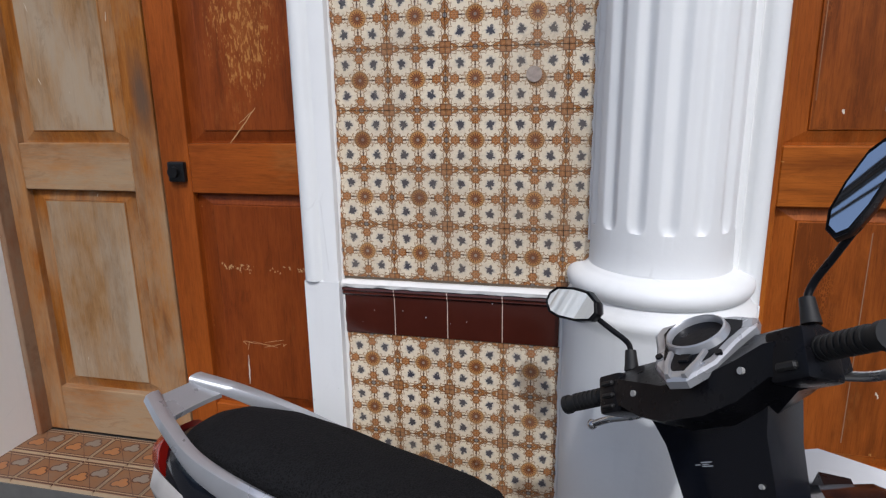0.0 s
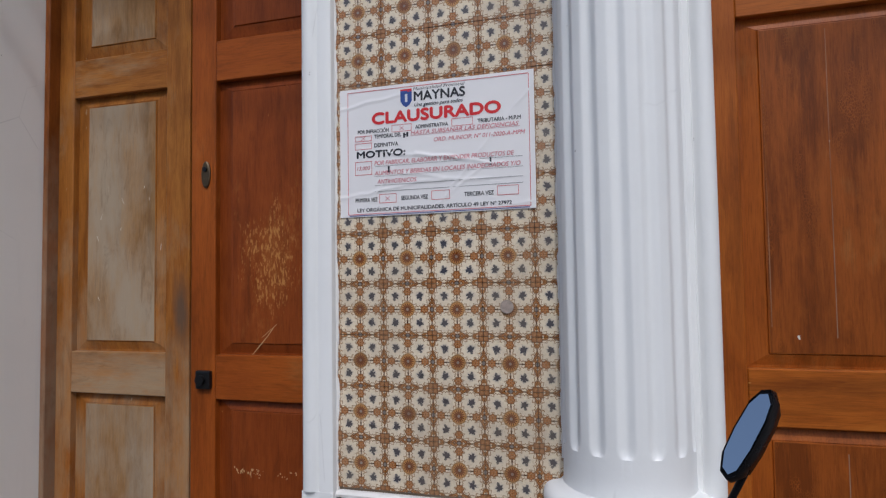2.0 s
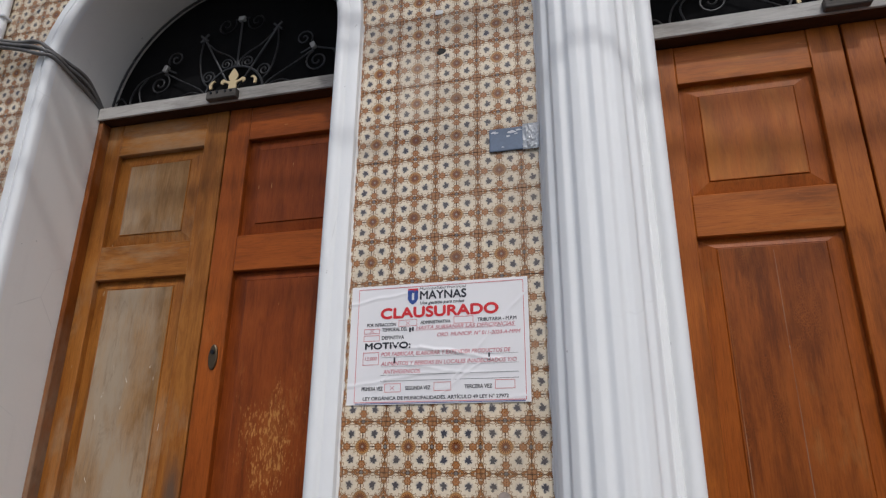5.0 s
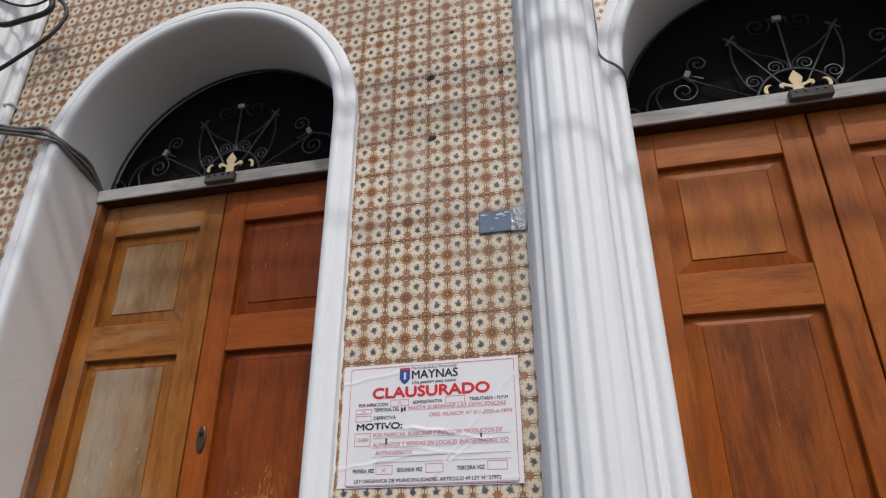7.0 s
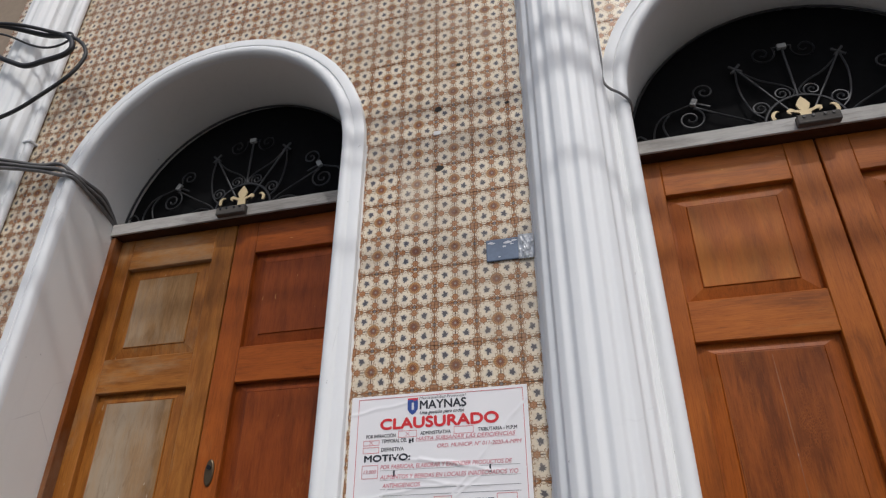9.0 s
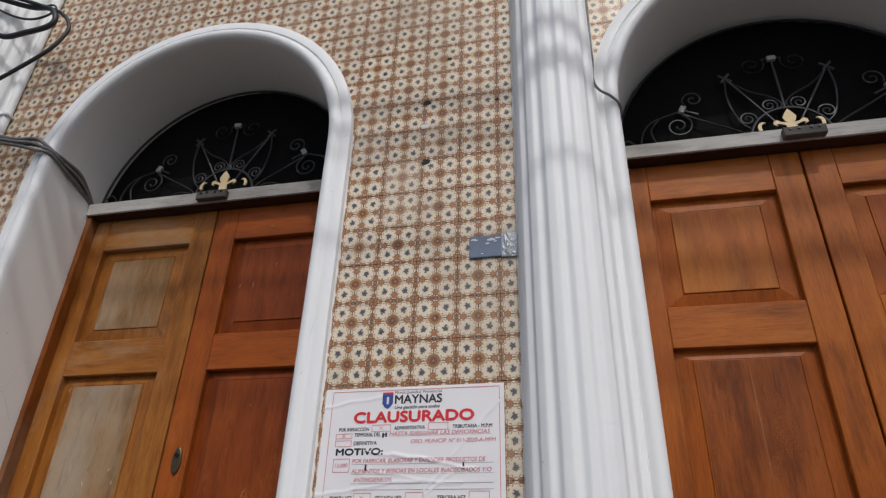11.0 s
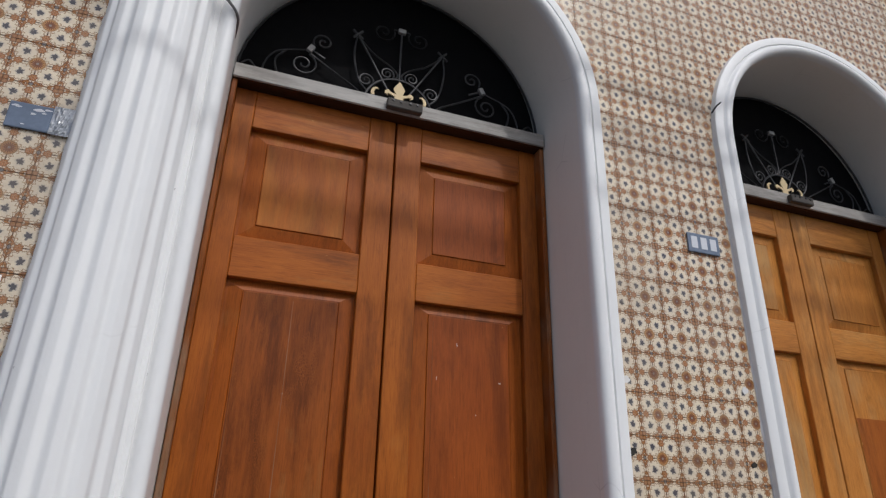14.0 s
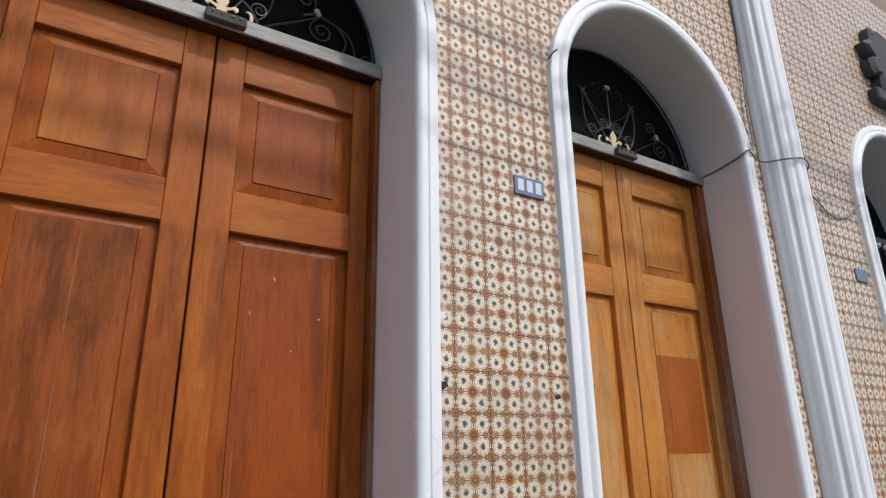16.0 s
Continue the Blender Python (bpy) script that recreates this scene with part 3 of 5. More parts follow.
# ---- half columns ----
def build_column(cx):
    R = 0.166
    angles = np.linspace(-90, 90, 181)

    def ring(z, radius, depth, half=8.0):
        out = []
        for a in angles:
            r = radius
            if depth:
                for k in range(-3, 4):
                    d = abs(a - k * 24.5)
                    if d < half:
                        r -= depth * 0.0095 * (0.5 + 0.5 * math.cos(math.pi * d / half)) ** 0.75
            out.append((cx + r * math.sin(radians(a)), -r * math.cos(radians(a)) - 0.002, z))
        out += [(cx + radius * 0.9, 0.03, z), (cx - radius * 0.9, 0.03, z)]
        return out
    # each flute begins in a rounded end
    ends = [ring(1.180 + 0.030 * (1 - math.cos(t)), R, math.sin(t), 3.0 + 5.0 * math.sin(t)) for t in np.linspace(0.12, math.pi / 2, 9)]
    shaft = loft([ring(1.068, R + 0.006, 0), ring(1.088, R + 0.001, 0), ring(1.130, R, 0), ring(1.180, R, 0)] + ends + [ring(3.4, R * 0.985, 1.0), ring(TOP, R * 0.96, 1.0)])
    col = thing("half_column", "white painted fluted plaster half column on a round pedestal", "column", "columns of the facade", "structure")
    part("shaft", shaft, WHITE, col, smooth=35)
    prof = [(0.0, 0.232), (0.16, 0.232), (0.18, 0.228), (0.945, 0.225), (0.962, 0.226), (0.972, 0.230), (0.982, 0.231), (0.992, 0.228), (1.000, 0.219), (1.010, 0.213), (1.020, 0.206)]
    part("pedestal", loft([ring(z, r, 0) for z, r in prof]), WHITE, col, smooth=40)
    tor = [(1.012, 0.196)] + [(1.044 + 0.028 * math.sin(t), 0.190 + 0.030 * math.cos(t)) for t in np.linspace(-1.4, 1.5, 13)] + [(1.076, 0.176), (1.083, 0.169)]
    part("torus", loft([ring(z, r, 0) for z, r in tor]), WHITE, col, smooth=50)
    return col


for cx in COLUMNS:
    build_column(cx)


# ---- doors ----
def raised_panel(x0, x1, z0, z1, y, fx=0.068, fz=0.052):
    """A fielded panel: flat border, a bevel and a raised field."""
    def rect(i, yy):
        j = i * fz / fx if i > 0 else i
        return [(x0 + i, yy, z0 + j), (x1 - i, yy, z0 + j), (x1 - i, yy, z1 - j), (x0 + i, yy, z1 - j)]
    return loft([rect(-0.012, y + 0.036), rect(-0.012, y + 0.030), rect(0.0, y + 0.030), rect(0.012, y + 0.0295), rect(fx - 0.003, y + 0.0195), rect(fx, y + 0.0215), rect(fx + 0.002, y + 0.0165), rect(fx + 0.005, y + 0.016)])


ROWS = ((0.365, 1.165), (1.335, 2.395), (2.555, 3.022))


def build_leaf(cx, side, kind, label, lock="", plank=False):
    """A three-panelled leaf; side -1 or 1 of the doorway's middle."""
    up, across, border, field = WOODS[kind]
    leaf = thing("door_leaf", label, "door", "door leaves", at=(cx, DOORY, SILLZ + 0.006))
    lo, hi = 0.004, 0.668
    inner, outer = 0.116, 0.588
    def put(name, bm, mat, lab=""):
        bmesh.ops.translate(bm, verts=bm.verts, vec=(0, -DOORY, -SILLZ - 0.006))
        return part(name, bm, mat, leaf, lab)
    def span(a, b):
        return (a, b) if side > 0 else (-b, -a)
    bot, top = SILLZ + 0.006, 3.191
    put("stile", box(*span(lo, inner), DOORY, DOORY + 0.045, bot, top, 0.003), up)
    put("stile", box(*span(outer, hi), DOORY, DOORY + 0.045, bot, top, 0.003), up)
    edges = [bot] + [v for r in ROWS for v in r] + [top]
    for z0, z1 in zip(edges[::2], edges[1::2]):
        put("rail", box(*span(inner + 0.0005, outer - 0.0005), DOORY + 0.0015, DOORY + 0.043, z0, z1, 0.003), across)
    for n, (z0, z1) in enumerate(ROWS):
        bm = raised_panel(*span(inner, outer), z0, z1, DOORY, 0.070 if n == 2 else 0.062, 0.056 if n == 2 else 0.042)
        bm.faces.ensure_lookup_table()
        max(bm.faces, key=lambda f: (-round(f.calc_center_median().y, 4), f.calc_area())).material_index = 1
        put("panel", bm, [border, WOODS["pale"][0] if n == 2 and kind == "orange" else border if n == 2 and kind == "reddish" else field])
    if lock == "old":
        # oval escutcheon and a black rim lock
        ring = [(0.075 + 0.020 * math.cos(t), 0.052 * math.sin(t) + 2.03) for t in np.linspace(0, 2 * math.pi, 24, endpoint=False)]
        bm = loft([[(x, DOORY + 0.001, z) for x, z in ring], [(x, DOORY - 0.006, z) for x, z in ring], [(0.075 + (x - 0.075) * 0.8, DOORY - 0.009, 2.03 + (z - 2.03) * 0.88) for x, z in ring]])
        esc = put("escutcheon", bm, BRONZE, "oval bronze escutcheon")
        bm = tube([(0, 0, 0), (0, -0.006, 0)], 0.009, 14)
        bmesh.ops.translate(bm, verts=bm.verts, vec=(0.075, DOORY - 0.009, 2.05))
        put("cylinder", bm, BLACKIRON)
        bm = box(0.040, 0.105, DOORY - 0.020, DOORY + 0.001, 1.205, 1.275, 0.007, 2)
        tube([(0.068, DOORY - 0.018, 1.240), (0.068, DOORY - 0.034, 1.240)], 0.019, 16, bm)
        put("rim_lock", bm, BLACKIRON, "black iron rim lock")
    return leaf


def build_frame(cx, back):
    fr = thing("door_frame", "brown wooden door frame under a grey weathered lintel", "door frame", "door frames", at=(cx, DOORY, SILLZ))
    def put(name, bm, mat, lab="", smooth=None):
        bmesh.ops.translate(bm, verts=bm.verts, vec=(0, -DOORY, -SILLZ))
        return part(name, bm, mat, fr, lab, smooth)
    for sgn in (-1, 1):
        a, b = sorted((sgn * 0.6685, sgn * (back - 0.002)))
        put("jamb", box(a, b, DOORY - 0.052, DOORY + 0.07, SILLZ, 3.193, 0.004), JAMBWOOD)
    # its underside shows below the lintel board, shade painted in
    put("head_beam", box(0.003 - back, back - 0.003, DOORY - 0.0535, DOORY + 0.07, 3.194, 3.258, 0.002), SHADEDHEAD, "brown head beam, coloured darker for the shade under the lintel")
    put("lintel", box(0.003 - back, back - 0.003, DOORY - 0.066, DOORY - 0.054, 3.196, 3.261, 0.003), GREYWOOD, "grey weathered wooden lintel board")
    bm = box(-0.07, 0.085, DOORY - 0.098, DOORY - 0.0665, 3.200, 3.244, 0.004)
    blk = put("hinge_block", bm, DARKBLOCK, "grey wooden block with bolt holes")
    for x in (-0.045, -0.012, 0.030, 0.060):
        b = tube([(x, DOORY - 0.102, 3.232), (x, DOORY - 0.092, 3.232)], 0.006, 8)
        bmesh.ops.translate(b, verts=b.verts, vec=(0, -DOORY, -SILLZ))
        part("bolt", b, BLACKIRON, blk)
    return fr


LEAVES = [(0, -1, "bleached", "bleached and worn brown wooden door leaf with three panels", ""),
          (0, 1, "reddish", "scratched red-brown wooden door leaf with a black rim lock", "old"),
          (1, -1, "orange", "orange-brown varnished wooden door leaf with cracked dark panel", ""),
          (1, 1, "russet", "red-brown varnished wooden door leaf with three panels", ""),
          (2, -1, "honey", "honey-coloured worn wooden door leaf with three panels", ""),
          (2, 1, "honey", "honey-coloured wooden door leaf with a repainted red-brown patch", "")]
SCUFF = plain("bare_scuffed_wood", (0.50, 0.30, 0.13), 0.7)
CHALK = plain("pale_paint_drip", (0.66, 0.60, 0.50), 0.7)


def scuff(leaf, strokes, mat, label):
    """Thin strokes on a leaf's panels: (x0, z0, x1, z1, width), in the doorway's x and true heights."""
    bm = bmesh.new()
    for x0, z0, x1, z1, w in strokes:
        d = Vector((x1 - x0, 0, z1 - z0))
        q = Vector((-d.z, 0, d.x)).normalized() * w / 2
        line = []
        for k in range(7):
            t = k / 6
            p = Vector((x0, 0.0155, z0 - SILLZ - 0.006)) + d * t + q * 1.5 * noise.noise((x0 * 40 + k, z0 * 30, 0))
            f = math.sin(math.pi * (0.12 + 0.76 * t)) * (0.7 + 0.6 * noise.noise((k * 1.7, x0 * 50, z0 * 50)))
            line.append([p + q * f, p - q * f, p - q * f + Vector((0, 0.001, 0)), p + q * f + Vector((0, 0.001, 0))])
        loft(line, bm=bm)
    return tagged(part("scuff", bm, mat, leaf, label), kind="stuff")


for d, side, kind, label, lock in LEAVES:
    leaf = build_leaf(DOORS[d], side, kind, label, lock)
    if d == 1:
        # joints between the boards of the middle and lower panels
        for x, z0, z1 in ((-0.345, 1.42, 2.33), (-0.515, 1.45, 2.20), (-0.33, 0.44, 1.09)) if side < 0 else ((0.200, 1.42, 2.32), (0.40, 0.44, 1.08)):
            part("board_joint", box(x - 0.0012, x + 0.0012, 0.0152, 0.0165, z0 - SILLZ, z1 - SILLZ), JAMBWOOD, leaf)
    rg = random.Random(11)
    if d == 0 and side == 1:
        scuff(leaf, [(0.375, 1.452, 0.262, 1.326, 0.005), (0.36, 1.44, 0.31, 1.40, 0.003)] + [(x, z, x + rg.uniform(-0.004, 0.004), z + rg.uniform(-0.006, 0.014), rg.uniform(0.002, 0.011)) for x, z in ((rg.choice((rg.uniform(0.19, 0.32), rg.uniform(0.19, 0.32), rg.uniform(0.38, 0.52))), 0.898 + rg.gauss(0, 0.007)) for k in range(46))] + [(rg.uniform(0.24, 0.42), 0.62 + rg.uniform(-0.04, 0.02), rg.uniform(0.24, 0.42), 0.62, 0.0025) for k in range(8)], SCUFF, "pale scratches down to bare wood")
        scuff(leaf, [(0.262, 0.565, 0.258, 0.448, 0.006)], CHALK, "pale paint drip")
    if d == 0 and side == -1:
        scuff(leaf, [(x, z, x + rg.uniform(-0.012, 0.012), z + rg.uniform(0.01, 0.04), 0.002) for x, z in ((-0.36 + rg.gauss(0, 0.08), 1.8 + rg.gauss(0, 0.2)) for k in range(7))], CHALK, "pale scratches")
    if d == 1:
        scuff(leaf, [(0.218, 2.112, 0.221, 2.098, 0.003), (0.478, 2.108, 0.488, 2.107, 0.005), (0.38, 1.98, 0.383, 1.977, 0.004), (0.30, 2.25, 0.302, 2.235, 0.004)] if side > 0 else [(-0.447, 1.432, -0.443, 1.420, 0.010), (-0.26, 0.62, -0.25, 0.60, 0.006)], CHALK, "small pale paint chips")
    if d == 2 and side == 1:
        part("paint_patch", box(0.182, 0.524, 0.0150, 0.0158, 1.60 - SILLZ, 2.105 - SILLZ), PATCH, leaf, "red-brown repainted patch")
for cx, back in zip(DOORS[:3], BACKHALVES):
    build_frame(cx, back)


# ---- fanlights ----
def spiral(cx, cz, r, start, turns, sgn=1, n=26):
    return [(cx + r * (1 - 0.86 * t) * math.cos(start + sgn * turns * 2 * math.pi * t), cz + r * (1 - 0.86 * t) * math.sin(start + sgn * turns * 2 * math.pi * t)) for t in (k / n for k in range(n + 1))]


def build_fanlight(cx):
    y0, z0 = DOORY + 0.005, 3.261
    fan = thing("fanlight_grille", "wrought iron scroll grille with a gold fleur-de-lis before a black board", "window grille", "fanlight grilles", at=(cx, y0, z0))
    def bars(lines, radius, name="scroll", mat=IRON):
        for line in lines:
            part(name, tube([(x, 0, z) for x, z in line], radius, 6), mat, fan, smooth=60)
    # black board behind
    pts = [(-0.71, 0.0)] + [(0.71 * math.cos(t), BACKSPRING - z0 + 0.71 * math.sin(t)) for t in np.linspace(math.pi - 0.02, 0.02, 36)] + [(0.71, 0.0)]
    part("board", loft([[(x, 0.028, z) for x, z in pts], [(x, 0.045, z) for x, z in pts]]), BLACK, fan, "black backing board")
    hub = [(0.155 * math.cos(t), 0.02 + 0.155 * math.sin(t)) for t in np.linspace(0, math.pi, 24)]
    bars([hub], 0.006, "hub_bar")
    for deg, r1, end in ((27, 0.45, "square"), (60, 0.405, "cross"), (90, 0.43, "square"), (120, 0.405, "cross"), (153, 0.45, "square")):
        c, s = math.cos(radians(deg)), math.sin(radians(deg))
        r0 = 0.15 if deg == 90 else 0.38 if end == "square" else 0.04
        bars([[(c * r0, 0.02 + s * r0), (c * (r0 + r1) / 2, 0.02 + s * (r0 + r1) / 2), (c * r1, 0.02 + s * r1)]], 0.005, "spoke")
        if end == "square":
            b = box(-0.018, 0.018, -0.012, 0.006, -0.012, 0.012, 0.002)
            bmesh.ops.rotate(b, verts=b.verts, matrix=Matrix.Rotation(-radians(deg - 90), 3, "Y"))
            bmesh.ops.translate(b, verts=b.verts, vec=(c * r1, 0, 0.02 + s * r1))
            part("collar", b, COLLAR, fan, "pale square collar")
        else:
            bars([[(c * r1 - 0.024, 0.02 + s * r1 + 0.02), (c * r1 + 0.024, 0.02 + s * r1 - 0.02)], [(c * r1 - 0.02, 0.02 + s * r1 - 0.02), (c * r1 + 0.02, 0.02 + s * r1 + 0.024)]], 0.006, "cross_bar")
    lines, dim = [], []
    for sg in (-1, 1):
        for px, pz, q, deg in ((0.058, 0.195, 0.034, 74), (0.152, 0.135, 0.036, 40)):
            lines.append([(sg * x, z) for x, z in spiral(px, pz, q, radians(deg) + 2.6, 1.7, -1)])
        def curve(*pts):
            lines.append([(sg * p.x, p.y) for p in spline([(a, b, 0) for a, b in pts], 6)])
        # scrolls that meet at the outer collar
        big = spiral(0.425, 0.140, 0.060, 1.9, 1.7, 1)
        lines.append([(sg * x, z) for x, z in big])
        high = spiral(0.350, 0.275, 0.046, -0.6, 1.5, 1)
        lines.append([(sg * x, z) for x, z in high])
        curve((0.405, 0.205), (0.30, 0.140), (0.19, 0.075), (0.150, 0.03))
        curve((0.57, 0.0), (0.585, 0.08), (0.54, 0.17), (0.42, 0.215))
        curve((0.475, 0.0), (0.52, 0.05), (0.54, 0.13), (0.50, 0.19))
        curve((0.61, 0.0), (0.60, 0.04), (0.64, 0.09), (0.67, 0.07))
        # low arcs beside the hub
        curve((0.33, 0.03), (0.26, 0.062), (0.20, 0.055), (0.158, 0.02))
        lines.append([(sg * x, z) for x, z in spiral(0.215, 0.022, 0.022, 1.2, 1.2, -1)])
        # two legs down from the crossed bar
        curve((0.206, 0.355), (0.212, 0.27), (0.200, 0.185), (0.178, 0.12), (0.148, 0.085))
        curve((0.196, 0.355), (0.124, 0.286), (0.056, 0.247), (0.018, 0.215), (0.010, 0.188), (0.034, 0.166))
        # dark scrolls beside the top collar
        dim.append([(sg * 0.012, 0.452)] + [(sg * x, z) for x, z in spiral(0.085, 0.425, 0.055, 2.6, 1.5, 1)])
    bars(lines, 0.0042)
    bars(dim, 0.004, "scroll", BLACKIRON)
    # rim bar along the arch
    bars([[(0.690 * math.cos(t), BACKSPRING - z0 + 0.690 * math.sin(t)) for t in np.linspace(math.pi - 0.09, 0.09, 30)]], 0.006, "rim_bar")
    # fleur-de-lis
    half = [(0.0, 0.118), (0.012, 0.095), (0.021, 0.072), (0.016, 0.050), (0.010, 0.040), (0.026, 0.044), (0.040, 0.058), (0.052, 0.050), (0.052, 0.034), (0.040, 0.024), (0.044, 0.036), (0.034, 0.036), (0.016, 0.024), (0.018, 0.008), (0.010, 0.0)]
    outline = half + [(-x, z) for x, z in reversed(half) if x > 0]
    bm = bmesh.new()
    vs = [bm.verts.new((x * 1.25, -0.016, z * 0.90 + 0.050 if z > 0.01 else z)) for x, z in outline]
    f = bm.faces.new(vs)
    g = bmesh.ops.extrude_face_region(bm, geom=[f])
    for w in g["geom"]:
        if isinstance(w, bmesh.types.BMVert):
            w.co.y += 0.006
    bmesh.ops.triangulate(bm, faces=[f for f in bm.faces if len(f.verts) > 4])
    part("fleur_de_lis", bm, GOLD, fan, "gold painted fleur-de-lis")
    for sg in (-1, 1):
        crescent = [(sg * (0.105 + 0.022 * math.cos(t)), 0.036 + 0.028 * math.sin(t)) for t in np.linspace(-0.6, 1.9, 9)] + [(sg * (0.098 + 0.015 * math.cos(t)), 0.036 + 0.022 * math.sin(t)) for t in np.linspace(1.9, -0.6, 9)]
        part("side_petal", loft([[(x, -0.016, z + 0.036) for x, z in crescent], [(x, -0.010, z + 0.036) for x, z in crescent]]), GOLD, fan)
    return fan


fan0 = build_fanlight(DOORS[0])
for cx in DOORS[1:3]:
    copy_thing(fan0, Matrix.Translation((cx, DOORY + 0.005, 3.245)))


def build_gate(cx):
    """The farthest doorway: black iron bars before a dark passage."""
    gate = thing("iron_gate", "black iron bar gate before a dark passage", "gate", at=(cx, 0.22, 0.0))
    for k in range(12):
        x = -0.64 + k * 0.116
        part("bar", tube([(x, 0, 0.0), (x, 0, 3.18)], 0.010, 8), CABLE, gate)
    for z in (0.25, 1.2, 2.2, 3.18):
        part("crossbar", box(-0.70, 0.70, -0.014, 0.014, z - 0.02, z + 0.02, 0.003), CABLE, gate)
    for k in range(12):
        bm = bmesh.new()
        bmesh.ops.create_icosphere(bm, subdivisions=2, radius=0.022, matrix=Matrix.Translation((-0.64 + k * 0.116, -0.012, 3.13)))
        part("rosette", bm, PALE, gate, smooth=60)
    # flat black sheet behind the bars stands in for the passage's shade
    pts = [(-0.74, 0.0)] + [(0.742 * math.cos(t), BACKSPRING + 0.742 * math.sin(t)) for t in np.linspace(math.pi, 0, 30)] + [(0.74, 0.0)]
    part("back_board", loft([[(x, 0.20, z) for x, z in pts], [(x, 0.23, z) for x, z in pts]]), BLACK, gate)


build_gate(DOORS[3])


# ---- lower band and ledge of the tiled panel ----
ledge = bmesh.new()
n = 40
rings = []
for k in range(n + 1):
    x = -0.004 + 0.625 * k / n
    w = 0.0022 * noise.noise((x * 30, 0, 0)) + 0.0015 * noise.noise((x * 90, 5, 0))
    rings.append([(x, 0.009, 0.972), (x, -0.012 + w, 0.972 + w), (x, -0.014 - w, 0.982), (x, -0.004 + w, 0.990 + w * 1.5), (x, 0.009, 0.991)])
tagged(finish("trim_ledge", loft(rings), PLASTER), "rough white plaster ledge between tile fields", "ledge", kind="structure")
band = tagged(finish("band_backing", box(-0.004, 0.60, 0.006, 0.009, 0.832, 0.972), PLASTER), "row of dark oxblood glazed border tiles on the wall", "tile border", kind="structure")
BANDPROF = [(0.009, 0.833), (0.0, 0.8335), (-0.002, 0.836), (-0.002, 0.945), (-0.006, 0.948), (-0.010, 0.953), (-0.006, 0.957), (-0.006, 0.959), (-0.012, 0.963), (-0.010, 0.969), (0.009, 0.9705)]
for k in range(4):
    a, b = -0.003 + 0.15 * k + 0.0012, -0.003 + 0.15 * (k + 1) - 0.0012
    b = min(b, 0.60)
    part("tile", loft([[(a, y, z) for y, z in BANDPROF], [(b, y, z) for y, z in BANDPROF]]), BAND, band)
    if k < 3:
        part("joint", loft([[(x, y + 0.0007, z) for y, z in BANDPROF] for x in (b, b + 0.0024)]), JOINT, band, "pale mortar joint")
for k, (x, z) in enumerate(((0.052, 0.868), (0.088, 0.905), (0.236, 0.893), (0.305, 0.880), (0.350, 0.888), (0.420, 0.944), (0.170, 0.908))):
    r = 0.0006 + 0.0003 * (k % 3)
    part("paint_fleck", loft([[(x + r * math.cos(t), y, z + r * 1.5 * math.sin(t)) for t in np.linspace(0, 2 * math.pi, 7, endpoint=False)] for y in (-0.0015, -0.0026)]), PALE, band, "white paint fleck")


# ---- wall tiles ----
S = 0.15
PHASE = ((-9.0, 0.832, 0.0), (0.832, 5.05, 2.63 - 17 * S), (5.05, 9.0, 0.04))


def clip(poly, nx, nz, d):
    """The part of a convex polygon where nx*x + nz*z >= d."""
    out = []
    for i, p in enumerate(poly):
        q = poly[(i + 1) % len(poly)]
        a, b = p[0] * nx + p[1] * nz - d, q[0] * nx + q[1] * nz - d
        if a >= 0:
            out.append(p)
        if (a >= 0) != (b >= 0):
            t = a / (a - b)
            out.append((p[0] + (q[0] - p[0]) * t, p[1] + (q[1] - p[1]) * t))
    return out


def keep(cx, cz, h):
    """The visible outline of the tile centred at (cx, cz), and whether it was cut."""
    poly = [(cx - h, cz - h), (cx + h, cz - h), (cx + h, cz + h), (cx - h, cz + h)]
    full = list(poly)
    for d in DOORS:
        if abs(cx - d) > 1.2:
            continue
        lim = HALF + 0.06
        if cz + h < SPRING:
            sg = 1 if cx > d else -1
            poly = clip(poly, sg, 0, sg * d + lim)
        elif cz < SPRING + 0.02:
            sg = 1 if cx > d else -1
            poly = clip(poly, sg, 0, sg * d + lim - 0.01)
        else:
            dx, dz = cx - d, cz - SPRING
            r = math.hypot(dx, dz)
            if r < 0.4:
                return [], True
            poly = clip(poly, dx / r, dz / r, (dx * d + dz * SPRING) / r + lim)
        if len(poly) < 3:
            return [], True
    for c in COLUMNS:
        if abs(cx - c) > 0.5:
            continue
        sg = 1 if cx > c else -1
        poly = clip(poly, sg, 0, sg * c + (0.14 if cz > 1.0 else 0.20))
        if len(poly) < 3:
            return [], True
    return poly, len(poly) != 4 or any(abs(a - b) > 1e-6 for p, q in zip(poly, full) for a, b in zip(p, q))


